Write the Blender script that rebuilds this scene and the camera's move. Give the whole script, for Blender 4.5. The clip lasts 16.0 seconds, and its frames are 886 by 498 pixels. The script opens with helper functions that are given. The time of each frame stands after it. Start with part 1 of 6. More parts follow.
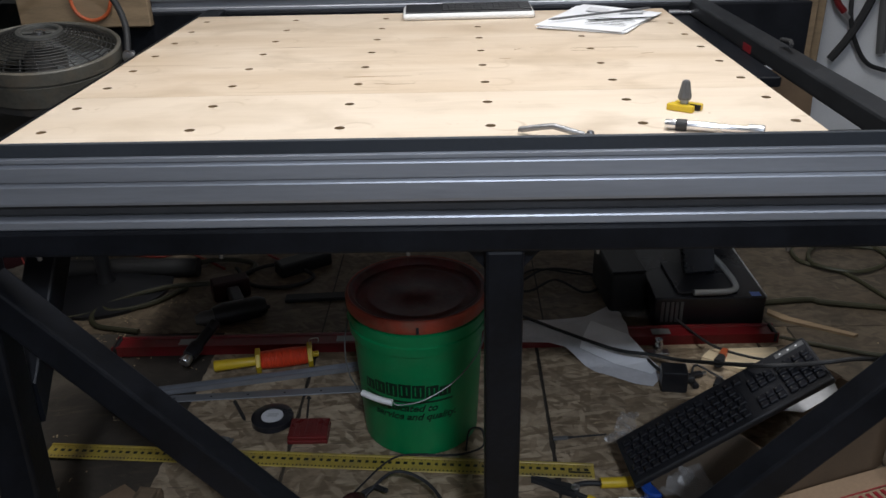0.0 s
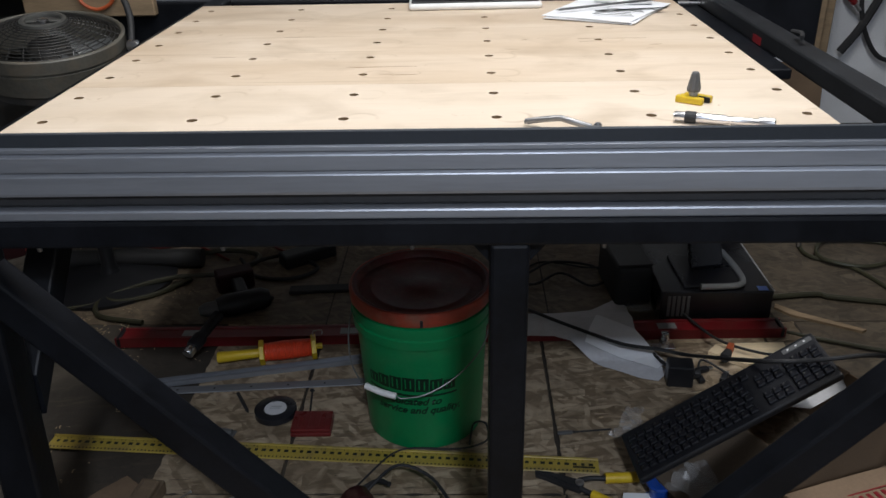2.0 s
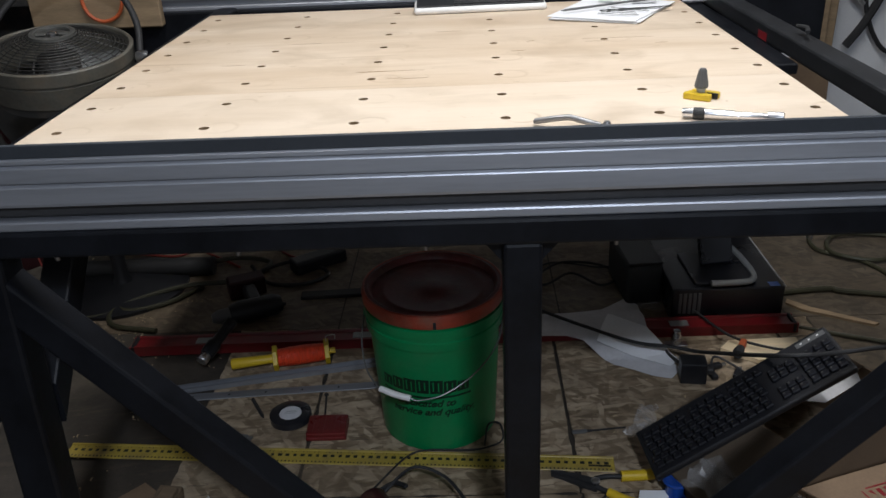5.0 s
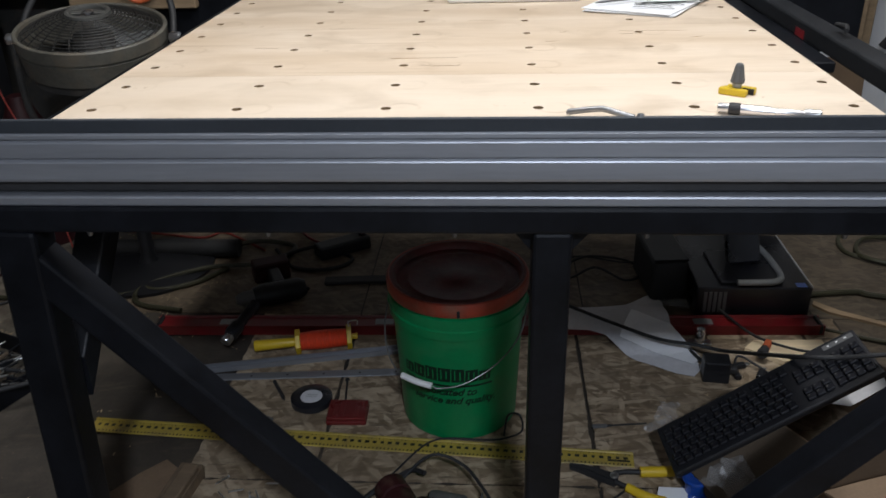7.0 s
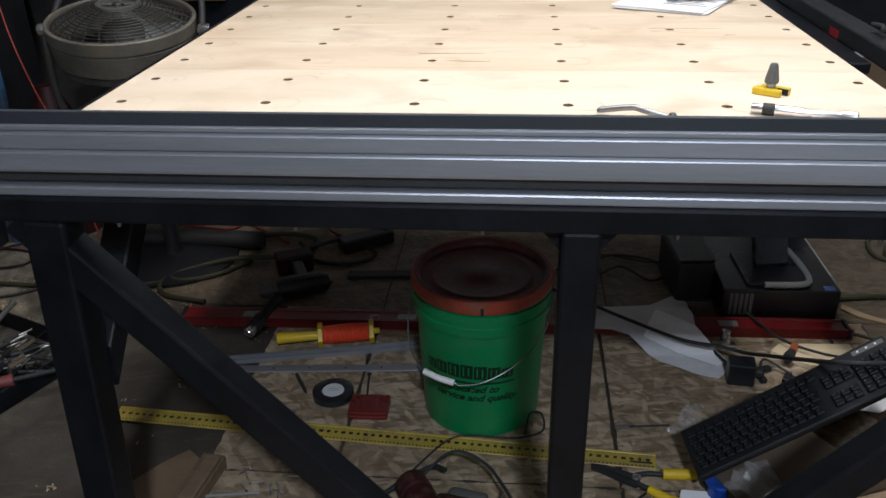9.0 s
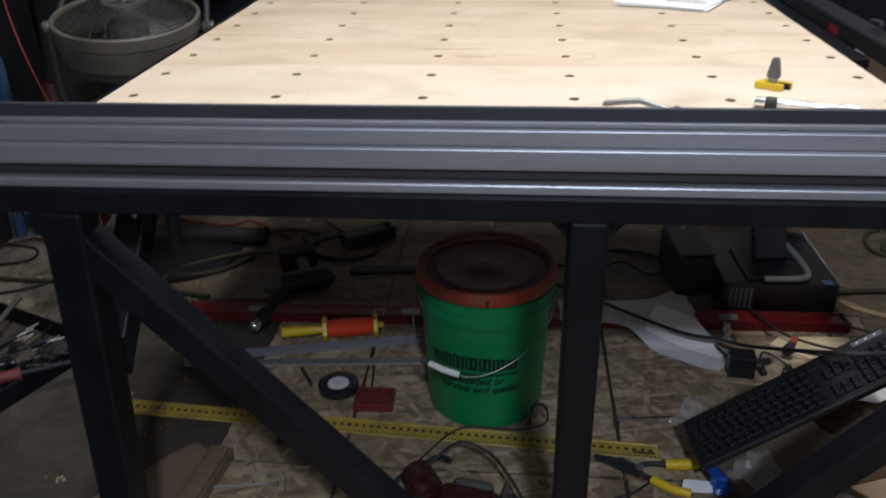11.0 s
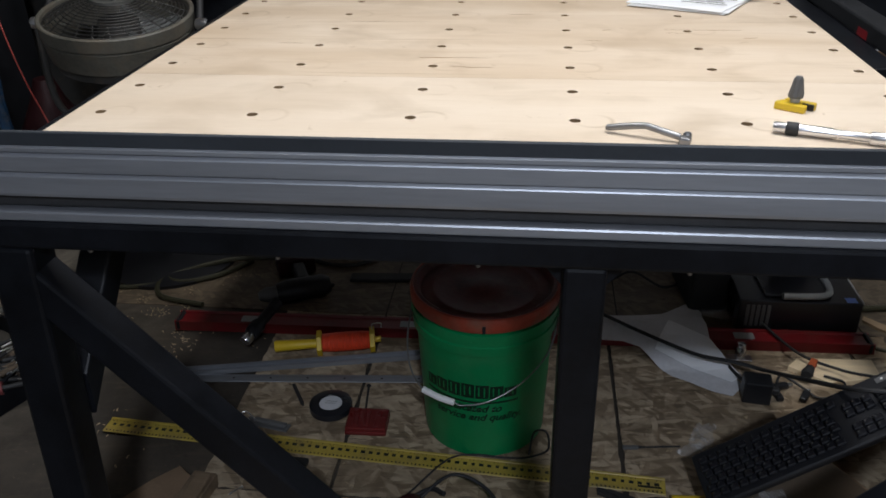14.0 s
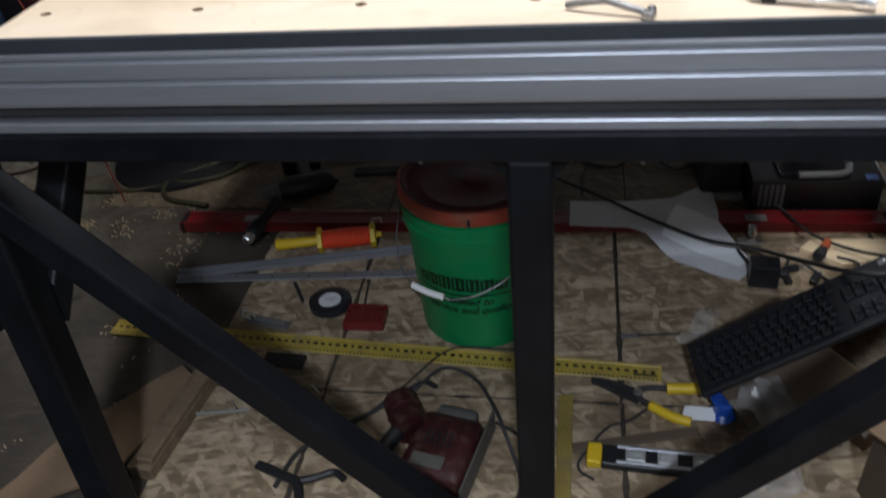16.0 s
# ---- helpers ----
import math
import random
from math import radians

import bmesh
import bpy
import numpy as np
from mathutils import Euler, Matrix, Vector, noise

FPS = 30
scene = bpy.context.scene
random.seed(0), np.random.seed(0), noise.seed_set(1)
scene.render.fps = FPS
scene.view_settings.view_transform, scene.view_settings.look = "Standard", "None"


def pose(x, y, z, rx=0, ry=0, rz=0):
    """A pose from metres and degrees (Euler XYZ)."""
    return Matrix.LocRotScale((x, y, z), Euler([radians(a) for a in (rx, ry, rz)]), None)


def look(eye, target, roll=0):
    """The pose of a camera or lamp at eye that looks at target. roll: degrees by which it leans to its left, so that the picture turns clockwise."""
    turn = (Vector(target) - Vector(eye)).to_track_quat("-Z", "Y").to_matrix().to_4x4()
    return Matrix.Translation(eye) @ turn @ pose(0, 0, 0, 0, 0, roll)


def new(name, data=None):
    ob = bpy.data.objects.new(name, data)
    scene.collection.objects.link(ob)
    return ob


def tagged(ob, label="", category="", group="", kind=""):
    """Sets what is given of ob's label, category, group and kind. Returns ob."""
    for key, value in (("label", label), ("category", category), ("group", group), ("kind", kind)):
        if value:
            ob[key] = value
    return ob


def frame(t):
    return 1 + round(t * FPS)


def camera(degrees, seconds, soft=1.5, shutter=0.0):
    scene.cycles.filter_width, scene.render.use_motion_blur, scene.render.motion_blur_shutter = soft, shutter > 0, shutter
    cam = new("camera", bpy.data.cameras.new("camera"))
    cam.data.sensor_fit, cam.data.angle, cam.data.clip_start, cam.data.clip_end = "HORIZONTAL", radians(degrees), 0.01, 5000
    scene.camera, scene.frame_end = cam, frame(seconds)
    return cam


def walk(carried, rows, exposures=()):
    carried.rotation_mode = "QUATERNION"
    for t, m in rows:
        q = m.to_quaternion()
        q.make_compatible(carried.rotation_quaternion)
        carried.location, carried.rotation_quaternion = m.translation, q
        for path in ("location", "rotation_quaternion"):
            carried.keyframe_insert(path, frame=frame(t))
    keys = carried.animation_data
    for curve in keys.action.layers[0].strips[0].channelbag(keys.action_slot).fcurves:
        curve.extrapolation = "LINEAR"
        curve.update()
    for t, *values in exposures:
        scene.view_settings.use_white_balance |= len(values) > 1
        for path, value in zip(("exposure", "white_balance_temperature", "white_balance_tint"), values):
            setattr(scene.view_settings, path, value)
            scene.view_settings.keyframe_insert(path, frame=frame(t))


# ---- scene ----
# ---- camera: seconds, eye x y z, yaw, pitch, roll ----
cam = camera(56.81, 16.0, shutter=0.5)
ROWS = [
    (0.0, 0.0692, -1.2498, 1.1929, 1.347, -25.582, -1.333),
    (0.5, 0.0687, -1.2523, 1.1928, 1.674, -25.661, -1.504),
    (1.0, 0.0671, -1.2518, 1.1922, 2.123, -25.863, -1.607),
    (1.5, 0.0677, -1.2417, 1.1884, 2.095, -26.321, -1.452),
    (2.0, 0.0703, -1.2353, 1.1885, 1.784, -26.168, -1.203),
    (2.5, 0.0687, -1.2345, 1.1903, 2.571, -26.204, -2.396),
    (3.0, 0.0679, -1.2328, 1.1828, 2.997, -26.977, -3.675),
    (3.5, 0.0673, -1.2374, 1.1880, 2.775, -26.415, -3.887),
    (4.0, 0.0649, -1.2444, 1.1880, 2.556, -26.037, -3.340),
    (6.5, 0.0594, -1.2452, 1.1870, 2.948, -25.803, -1.870),
    (7.0, 0.0525, -1.2469, 1.1826, 4.014, -26.390, -1.497),
    (7.5, 0.0478, -1.2417, 1.1744, 5.500, -27.941, -0.944),
    (8.0, 0.0382, -1.2370, 1.1697, 6.886, -28.793, -1.303),
    (8.5, 0.0412, -1.2378, 1.1739, 6.313, -28.100, -1.525),
    (8.7, 0.0432, -1.2380, 1.1796, 5.742, -27.396, -1.094),
    (10.8, 0.0348, -1.2674, 1.1884, 5.120, -25.557, -1.752),
    (11.0, 0.0259, -1.2661, 1.1815, 5.306, -26.768, -1.068),
    (11.5, 0.0020, -1.2188, 1.1858, 6.766, -28.445, -0.535),
    (12.0, -0.0021, -1.1601, 1.2214, 1.195, -26.996, -0.566),
    (12.5, 0.0026, -1.1434, 1.2190, 0.877, -28.576, -0.236),
    (13.0, 0.0676, -1.1318, 1.2166, 4.242, -29.394, -1.140),
    (13.5, 0.0771, -1.1225, 1.2109, 7.599, -30.200, -3.712),
    (14.0, 0.0611, -1.1379, 1.2017, 6.826, -27.985, -1.152),
    (14.5, 0.0561, -1.1553, 1.2044, 7.890, -27.362, -1.133),
    (15.0, 0.0538, -1.1496, 1.2077, 10.710, -26.997, -1.865),
    (15.5, 0.0991, -1.1263, 1.2098, 10.244, -30.329, -3.146),
    (16.0, 0.1798, -1.0796, 1.1848, 11.476, -35.663, -5.759),
]
walk(cam, [(t, pose(x, y, z, 90 + pitch, 0, yaw) @ pose(0, 0, 0, 0, 0, roll)) for t, x, y, z, yaw, pitch, roll in ROWS],
     exposures=[(0.0, 0.2), (4.0, 0.2), (6.5, 0.2), (7.0, 0.22), (7.5, 0.2), (8.0, 0.5), (8.7, 0.48), (11.0, 0.26), (11.5, 0.22), (12.0, 0.02), (15.0, 0.08), (15.5, 0.08), (16.0, 0.42)])

# ---- world and lights ----
world = bpy.data.worlds.new("world")
scene.world = world
world.use_nodes = True
world.node_tree.nodes["Background"].inputs[0].default_value = (0.5, 0.55, 0.65, 1)
world.node_tree.nodes["Background"].inputs[1].default_value = 0.01


def area_lamp(name, loc, target, sx, sy, power, color):
    data = bpy.data.lights.new(name, "AREA")
    data.shape, data.size, data.size_y, data.energy, data.color = "RECTANGLE", sx, sy, power, color
    ob = new(name, data)
    ob.matrix_world = look(loc, target)
    return ob


COOL, COOLER = (0.975, 0.98, 0.995), (0.87, 0.97, 1.14)
LAMPS = [(-0.45, 0.2, 0.14, 1.2, 15.0), (0.60, 0.2, 0.14, 1.2, 22.5), (0.36, -2.3, 0.2, 0.2, 43)]
for lx, ly, lw, ld, watts in LAMPS:
    area_lamp("ceiling_lamp_glow", (lx, ly, 2.38), (lx, ly, 0), lw, ld, watts, COOLER if lw == ld else COOL)

# ---- materials ----
def mat(name, color, rough=0.6, metal=0.0, vary=0.25, scale=8.0, fine=120.0, bump=0.1, stretch=(1, 1, 1), dirt=0.0, coat=0.0, spec=0.5):
    """A surface with tone variation at two scales and fine relief."""
    m = bpy.data.materials.new(name)
    m.use_nodes = True
    nt = m.node_tree
    n, l = nt.nodes, nt.links
    b = n["Principled BSDF"]
    tc = n.new("ShaderNodeTexCoord")
    mp = n.new("ShaderNodeMapping")
    mp.inputs["Scale"].default_value = stretch
    l.new(tc.outputs["Object"], mp.inputs[0])
    big = n.new("ShaderNodeTexNoise")
    big.inputs["Scale"].default_value, big.inputs["Detail"].default_value = scale, 5
    small = n.new("ShaderNodeTexNoise")
    small.inputs["Scale"].default_value, small.inputs["Detail"].default_value = fine, 3
    l.new(mp.outputs[0], big.inputs[0])
    l.new(mp.outputs[0], small.inputs[0])
    mix = n.new("ShaderNodeMath")
    mix.operation = "MULTIPLY_ADD"
    l.new(small.outputs["Fac"], mix.inputs[0])
    mix.inputs[1].default_value = 0.4
    l.new(big.outputs["Fac"], mix.inputs[2])
    ramp = n.new("ShaderNodeValToRGB")
    c = Vector(color[:3])
    ramp.color_ramp.elements[0].position, ramp.color_ramp.elements[1].position = 0.45, 0.95
    ramp.color_ramp.elements[0].color = (*(c * (1 - vary)), 1)
    ramp.color_ramp.elements[1].color = (*[min(1, v * (1 + vary)) for v in c], 1)
    l.new(mix.outputs[0], ramp.inputs[0])
    col = ramp.outputs[0]
    if dirt:
        dn = n.new("ShaderNodeTexNoise")
        dn.inputs["Scale"].default_value, dn.inputs["Detail"].default_value = scale * 2.7, 6
        l.new(tc.outputs["Object"], dn.inputs[0])
        dr = n.new("ShaderNodeValToRGB")
        dr.color_ramp.elements[0].position, dr.color_ramp.elements[1].position = 0.5, 0.72
        l.new(dn.outputs["Fac"], dr.inputs[0])
        dm = n.new("ShaderNodeMixRGB")
        dm.inputs[2].default_value = (0.16, 0.12, 0.08, 1)
        ds = n.new("ShaderNodeMath")
        ds.operation = "MULTIPLY"
        ds.inputs[1].default_value = dirt
        l.new(dr.outputs[0], ds.inputs[0])
        l.new(ds.outputs[0], dm.inputs[0])
        l.new(col, dm.inputs[1])
        col = dm.outputs[0]
    l.new(col, b.inputs["Base Color"])
    rr = n.new("ShaderNodeMapRange")
    rr.inputs[3].default_value, rr.inputs[4].default_value = max(0.03, rough - 0.12), min(1, rough + 0.12)
    l.new(big.outputs["Fac"], rr.inputs[0])
    l.new(rr.outputs[0], b.inputs["Roughness"])
    b.inputs["Metallic"].default_value = metal
    b.inputs["Coat Weight"].default_value = coat
    b.inputs["Specular IOR Level"].default_value = spec
    if bump:
        bp = n.new("ShaderNodeBump")
        bp.inputs["Strength"].default_value, bp.inputs["Distance"].default_value = bump, 0.002
        l.new(small.outputs["Fac"], bp.inputs["Height"])
        l.new(bp.outputs[0], b.inputs["Normal"])
    return m


class Graph:
    """Short names for the nodes of one material."""
    def __init__(self, name):
        self.m = bpy.data.materials.new(name)
        self.m.use_nodes = True
        self.n, self.l = self.m.node_tree.nodes, self.m.node_tree.links
        self.b = self.n["Principled BSDF"]
        self.at = self.n.new("ShaderNodeTexCoord").outputs["Object"]

    def put(self, socket, value):
        if isinstance(value, bpy.types.NodeSocket):
            self.l.new(value, socket)
        elif isinstance(value, tuple):
            socket.default_value = (*value, 1) if len(value) == 3 and len(socket.default_value) == 4 else value
        else:
            socket.default_value = value

    def mapped(self, scale=(1, 1, 1), turn=0.0, shift=(0, 0, 0), vec=None):
        k = self.n.new("ShaderNodeMapping")
        k.vector_type = "TEXTURE"
        k.inputs["Rotation"].default_value = (0, 0, radians(turn))
        k.inputs["Location"].default_value = shift
        k.inputs["Scale"].default_value = tuple(1 / v for v in scale)
        self.l.new(vec or self.at, k.inputs[0])
        return k.outputs[0]

    def noise(self, vec, scale=1.0, detail=4.0, rough=0.55, warp=0.0):
        k = self.n.new("ShaderNodeTexNoise")
        k.inputs["Scale"].default_value, k.inputs["Detail"].default_value = scale, detail
        k.inputs["Roughness"].default_value, k.inputs["Distortion"].default_value = rough, warp
        self.l.new(vec, k.inputs[0])
        return k.outputs["Fac"]

    def cells(self, vec):
        k = self.n.new("ShaderNodeTexVoronoi")
        k.inputs["Scale"].default_value = 1.0
        self.l.new(vec, k.inputs["Vector"])
        c = self.n.new("ShaderNodeSeparateColor")
        self.l.new(k.outputs["Color"], c.inputs[0])
        return c.outputs[0], c.outputs[1], k.outputs["Distance"]

    def band(self, fac, lo, hi, a=0.0, b=1.0):
        k = self.n.new("ShaderNodeMapRange")
        for i, v in enumerate((fac, lo, hi, a, b)):
            self.put(k.inputs[i], v)
        return k.outputs[0]

    def math(self, op, a, b):
        k = self.n.new("ShaderNodeMath")
        k.operation = op
        self.put(k.inputs[0], a)
        self.put(k.inputs[1], b)
        return k.outputs[0]

    def mix(self, fac, a, b, blend="MIX"):
        k = self.n.new("ShaderNodeMixRGB")
        k.blend_type = blend
        for i, v in enumerate((fac, a, b)):
            self.put(k.inputs[i], v)
        return k.outputs[0]

    def tones(self, fac, stops):
        k = self.n.new("ShaderNodeValToRGB")
        e = k.color_ramp.elements
        e[0].position, e[1].position = stops[0][0], stops[-1][0]
        e[0].color, e[1].color = (*stops[0][1], 1), (*stops[-1][1], 1)
        for p, c in stops[1:-1]:
            e.new(p).color = (*c, 1)
        self.l.new(fac, k.inputs[0])
        return k.outputs[0]

    def bump(self, height, strength, depth):
        k = self.n.new("ShaderNodeBump")
        k.inputs["Strength"].default_value, k.inputs["Distance"].default_value = strength, depth
        self.l.new(height, k.inputs["Height"])
        self.l.new(k.outputs[0], self.b.inputs["Normal"])


def osb(name, dark, mid, pale):
    """Strand board: long flakes lying mostly along x, each with its own grain, trodden dirt and torn edges."""
    g = Graph(name)
    wn = g.n.new("ShaderNodeTexNoise")
    wn.inputs["Scale"].default_value = 38
    g.l.new(g.at, wn.inputs[0])
    wob = g.mix(0.009, g.at, wn.outputs["Color"], "ADD")
    out = g.tones(g.cells(g.mapped((9, 30, 1), 9, vec=wob))[0], ((0.1, dark), (0.5, mid), (0.95, pale)))
    height = None
    for k, (turn, sc) in enumerate(((6, (13, 50, 1)), (-21, (17, 66, 1)), (33, (16, 58, 1)), (-3, (20, 95, 1)), (78, (18, 62, 1)), (14, (12, 84, 1)), (-48, (22, 74, 1)))):
        v = g.mapped(sc, turn, (0.37 * k, 0.21 * k, 0), wob)
        tone, pick, dist = g.cells(v)
        grain = g.noise(g.mapped((14, 210, 1), turn), 1.0, 5, 0.65)
        shade = g.math("ADD", g.math("MULTIPLY", tone, 0.74), g.math("MULTIPLY", grain, 0.30))
        col = g.tones(shade, ((0.28, dark), (0.52, mid), (0.80, pale)))
        edge = g.band(dist, 0.42, 0.70, 1.0, 0.25)
        on = g.math("MULTIPLY", g.math("GREATER_THAN", pick, 0.60), g.math("MULTIPLY", edge, 0.8))
        out = g.mix(on, out, col)
        height = shade if height is None else g.math("MAXIMUM", height, g.math("MULTIPLY", on, shade))
    cracks = g.band(g.noise(g.mapped((9, 120, 1), 3, vec=wob), 1.0, 4, 0.6), 0.30, 0.40, 1.0, 0.0)
    out = g.mix(g.math("MULTIPLY", cracks, 0.75), out, (0.05, 0.036, 0.025))
    grime = g.band(g.noise(g.at, 6.5, 10, 0.68, 0.8), 0.44, 0.68)
    out = g.mix(g.math("MULTIPLY", grime, 0.6), out, (0.10, 0.072, 0.046))
    specks = g.band(g.noise(g.at, 95, 3, 0.7), 0.66, 0.74)
    out = g.mix(g.math("MULTIPLY", specks, 0.6), out, (0.04, 0.03, 0.022))
    g.put(g.b.inputs["Base Color"], out)
    g.put(g.b.inputs["Roughness"], g.band(grime, 0, 1, 0.66, 0.5))
    g.bump(height, 0.45, 0.002)
    return g.m


def grimy_floor(name):
    """Old dark board floor under trodden dirt, with sawdust dust lying in drifts on the west side. Their pale tone also
    stands for lamplight falling there.
    """
    g = Graph(name)
    base = g.tones(g.noise(g.at, 3.0, 9, 0.62, 0.4), ((0.30, (0.016, 0.013, 0.010)), (0.50, (0.036, 0.029, 0.022)), (0.72, (0.075, 0.060, 0.044))))
    strands = g.noise(g.mapped((9, 55, 1), 8), 1.0, 6, 0.6)
    base = g.mix(g.band(strands, 0.54, 0.72, 0.0, 0.4), base, (0.105, 0.080, 0.052))
    base = g.mix(g.band(g.noise(g.mapped((40, 70, 1), -30), 1.0, 5), 0.56, 0.75, 0.0, 0.6), base, (0.026, 0.022, 0.018))
    k = g.n.new("ShaderNodeSeparateXYZ")
    g.l.new(g.at, k.inputs[0])
    # Sawdust mask also brightens the far west floor as lamplight would.
    west = g.math("MULTIPLY", g.band(k.outputs[0], -0.85, -1.4), g.band(k.outputs[1], 0.0, 0.5, 0.15, 1.0))
    drift = g.band(g.noise(g.at, 9, 8, 0.68, 0.5), 0.36, 0.68)
    base = g.mix(g.math("MULTIPLY", g.math("MULTIPLY", west, drift), 0.85), base, (0.30, 0.262, 0.205))
    crumbs = g.band(g.noise(g.at, 140, 3, 0.7), 0.66, 0.72)
    base = g.mix(g.math("MULTIPLY", crumbs, g.band(drift, 0.2, 1.0, 0.0, 0.7)), base, (0.34, 0.27, 0.17))
    g.put(g.b.inputs["Base Color"], base)
    g.b.inputs["Roughness"].default_value = 0.75
    g.bump(g.noise(g.at, 60, 6, 0.7), 0.4, 0.003)
    return g.m


def plywood(name, base, streak, amount):
    """Sanded birch face veneer: broad soft bands, fine grain along x, a few brown streaks."""
    m = bpy.data.materials.new(name)
    m.use_nodes = True
    nt = m.node_tree
    n, l = nt.nodes, nt.links
    b = n["Principled BSDF"]
    tc = n.new("ShaderNodeTexCoord")
    def stretched(scale, sx, sy, detail):
        mp = n.new("ShaderNodeMapping")
        mp.inputs["Scale"].default_value = (sx, sy, 1)
        l.new(tc.outputs["Object"], mp.inputs[0])
        t = n.new("ShaderNodeTexNoise")
        t.inputs["Scale"].default_value, t.inputs["Detail"].default_value = scale, detail
        t.inputs["Distortion"].default_value = 0.5
        l.new(mp.outputs[0], t.inputs[0])
        return t.outputs["Fac"]
    def band(fac, lo, hi):
        r = n.new("ShaderNodeMapRange")
        r.inputs[1].default_value, r.inputs[2].default_value = lo, hi
        l.new(fac, r.inputs[0])
        return r.outputs[0]
    def mixed(fac, a, c, amt):
        k = n.new("ShaderNodeMath")
        k.operation, k.inputs[1].default_value = "MULTIPLY", amt
        l.new(fac, k.inputs[0])
        x = n.new("ShaderNodeMixRGB")
        l.new(k.outputs[0], x.inputs[0])
        if isinstance(a, tuple):
            x.inputs[1].default_value = (*a, 1)
        else:
            l.new(a, x.inputs[1])
        x.inputs[2].default_value = (*c, 1)
        return x.outputs[0]
    col = mixed(band(stretched(2.2, 0.5, 2.6, 5), 0.42, 0.72), base, streak, amount)
    col = mixed(band(stretched(6, 1.0, 14, 6), 0.5, 0.8), col, streak, 0.35 * amount + 0.1)
    col = mixed(band(stretched(30, 1.0, 16, 2), 0.45, 0.9), col, tuple(v * 0.8 for v in streak), 0.18)
    col = mixed(band(stretched(3.1, 0.35, 22, 2), 0.68, 0.76), col, (0.34, 0.22, 0.11), 0.55 * amount)
    # handling marks: soft blotches, a few small brown spots
    col = mixed(band(stretched(5.5, 1.0, 1.3, 7), 0.50, 0.74), col, tuple(v * 0.80 for v in streak), 0.62)
    col = mixed(band(stretched(1.6, 1.0, 1.0, 4), 0.48, 0.70), col, streak, 0.30)
    col = mixed(band(stretched(34, 1.0, 1.0, 3), 0.70, 0.78), col, (0.36, 0.25, 0.14), 0.5)
    # faint washer rings beside the bored holes
    sep = n.new("ShaderNodeSeparateXYZ")
    l.new(tc.outputs["Object"], sep.inputs[0])
    def local(out, pitch, shift):
        a = n.new("ShaderNodeMath")
        a.operation, a.inputs[1].default_value, a.inputs[2].default_value = "MULTIPLY_ADD", 1 / pitch, shift
        l.new(out, a.inputs[0])
        f = n.new("ShaderNodeMath")
        f.operation = "FRACT"
        l.new(a.outputs[0], f.inputs[0])
        c = n.new("ShaderNodeMath")
        c.operation, c.inputs[1].default_value, c.inputs[2].default_value = "MULTIPLY_ADD", pitch, -0.5 * pitch
        l.new(f.outputs[0], c.inputs[0])
        p2 = n.new("ShaderNodeMath")
        p2.operation, p2.inputs[1].default_value = "POWER", 2.0
        l.new(c.outputs[0], p2.inputs[0])
        return p2.outputs[0]
    rr = n.new("ShaderNodeMath")
    l.new(local(sep.outputs[0], 0.239, 20.0 - 0.026 / 0.239), rr.inputs[0])
    l.new(local(sep.outputs[1], 0.13833, 20.5), rr.inputs[1])
    sq = n.new("ShaderNodeMath")
    sq.operation = "SQRT"
    l.new(rr.outputs[0], sq.inputs[0])
    off = n.new("ShaderNodeMath")
    off.operation, off.inputs[1].default_value = "SUBTRACT", 0.027
    l.new(sq.outputs[0], off.inputs[0])
    ab = n.new("ShaderNodeMath")
    ab.operation = "ABSOLUTE"
    l.new(off.outputs[0], ab.inputs[0])
    ring = n.new("ShaderNodeMapRange")
    ring.inputs[1].default_value, ring.inputs[2].default_value, ring.inputs[3].default_value, ring.inputs[4].default_value = 0.0, 0.0055, 1.0, 0.0
    l.new(ab.outputs[0], ring.inputs[0])
    gate = n.new("ShaderNodeMath")
    gate.operation = "MULTIPLY"
    l.new(ring.outputs[0], gate.inputs[0])
    l.new(band(stretched(9, 1, 1, 3), 0.45, 0.7), gate.inputs[1])
    col = mixed(gate.outputs[0], col, (0.38, 0.27, 0.16), 0.5)
    l.new(col, b.inputs["Base Color"])
    b.inputs["Roughness"].default_value = 0.5
    bp = n.new("ShaderNodeBump")
    bp.inputs["Strength"].default_value, bp.inputs["Distance"].default_value = 0.05, 0.001
    l.new(stretched(30, 1.0, 16, 2), bp.inputs["Height"])
    l.new(bp.outputs[0], b.inputs["Normal"])
    return m


OSB = osb("strand_board", (0.150, 0.106, 0.064), (0.270, 0.202, 0.130), (0.47, 0.375, 0.26))
# Two darker tones of the strand pattern, for back and right panels.
OSB_BROWN = osb("brown_strand_board", (0.085, 0.063, 0.042), (0.135, 0.101, 0.066), (0.205, 0.158, 0.106))
OSB_DARK = osb("darker_strand_board", (0.045, 0.035, 0.024), (0.075, 0.058, 0.039), (0.120, 0.094, 0.064))
OLD_FLOOR = grimy_floor("grimy_old_boards")
PLY = plywood("birch_plywood", (0.70, 0.582, 0.455), (0.53, 0.395, 0.265), 0.95)
PLY_FRONT = plywood("birch_plywood_pale", (0.72, 0.610, 0.488), (0.59, 0.465, 0.335), 0.6)
TEAR = mat("torn_brown_grain", (0.36, 0.25, 0.145), 0.7)
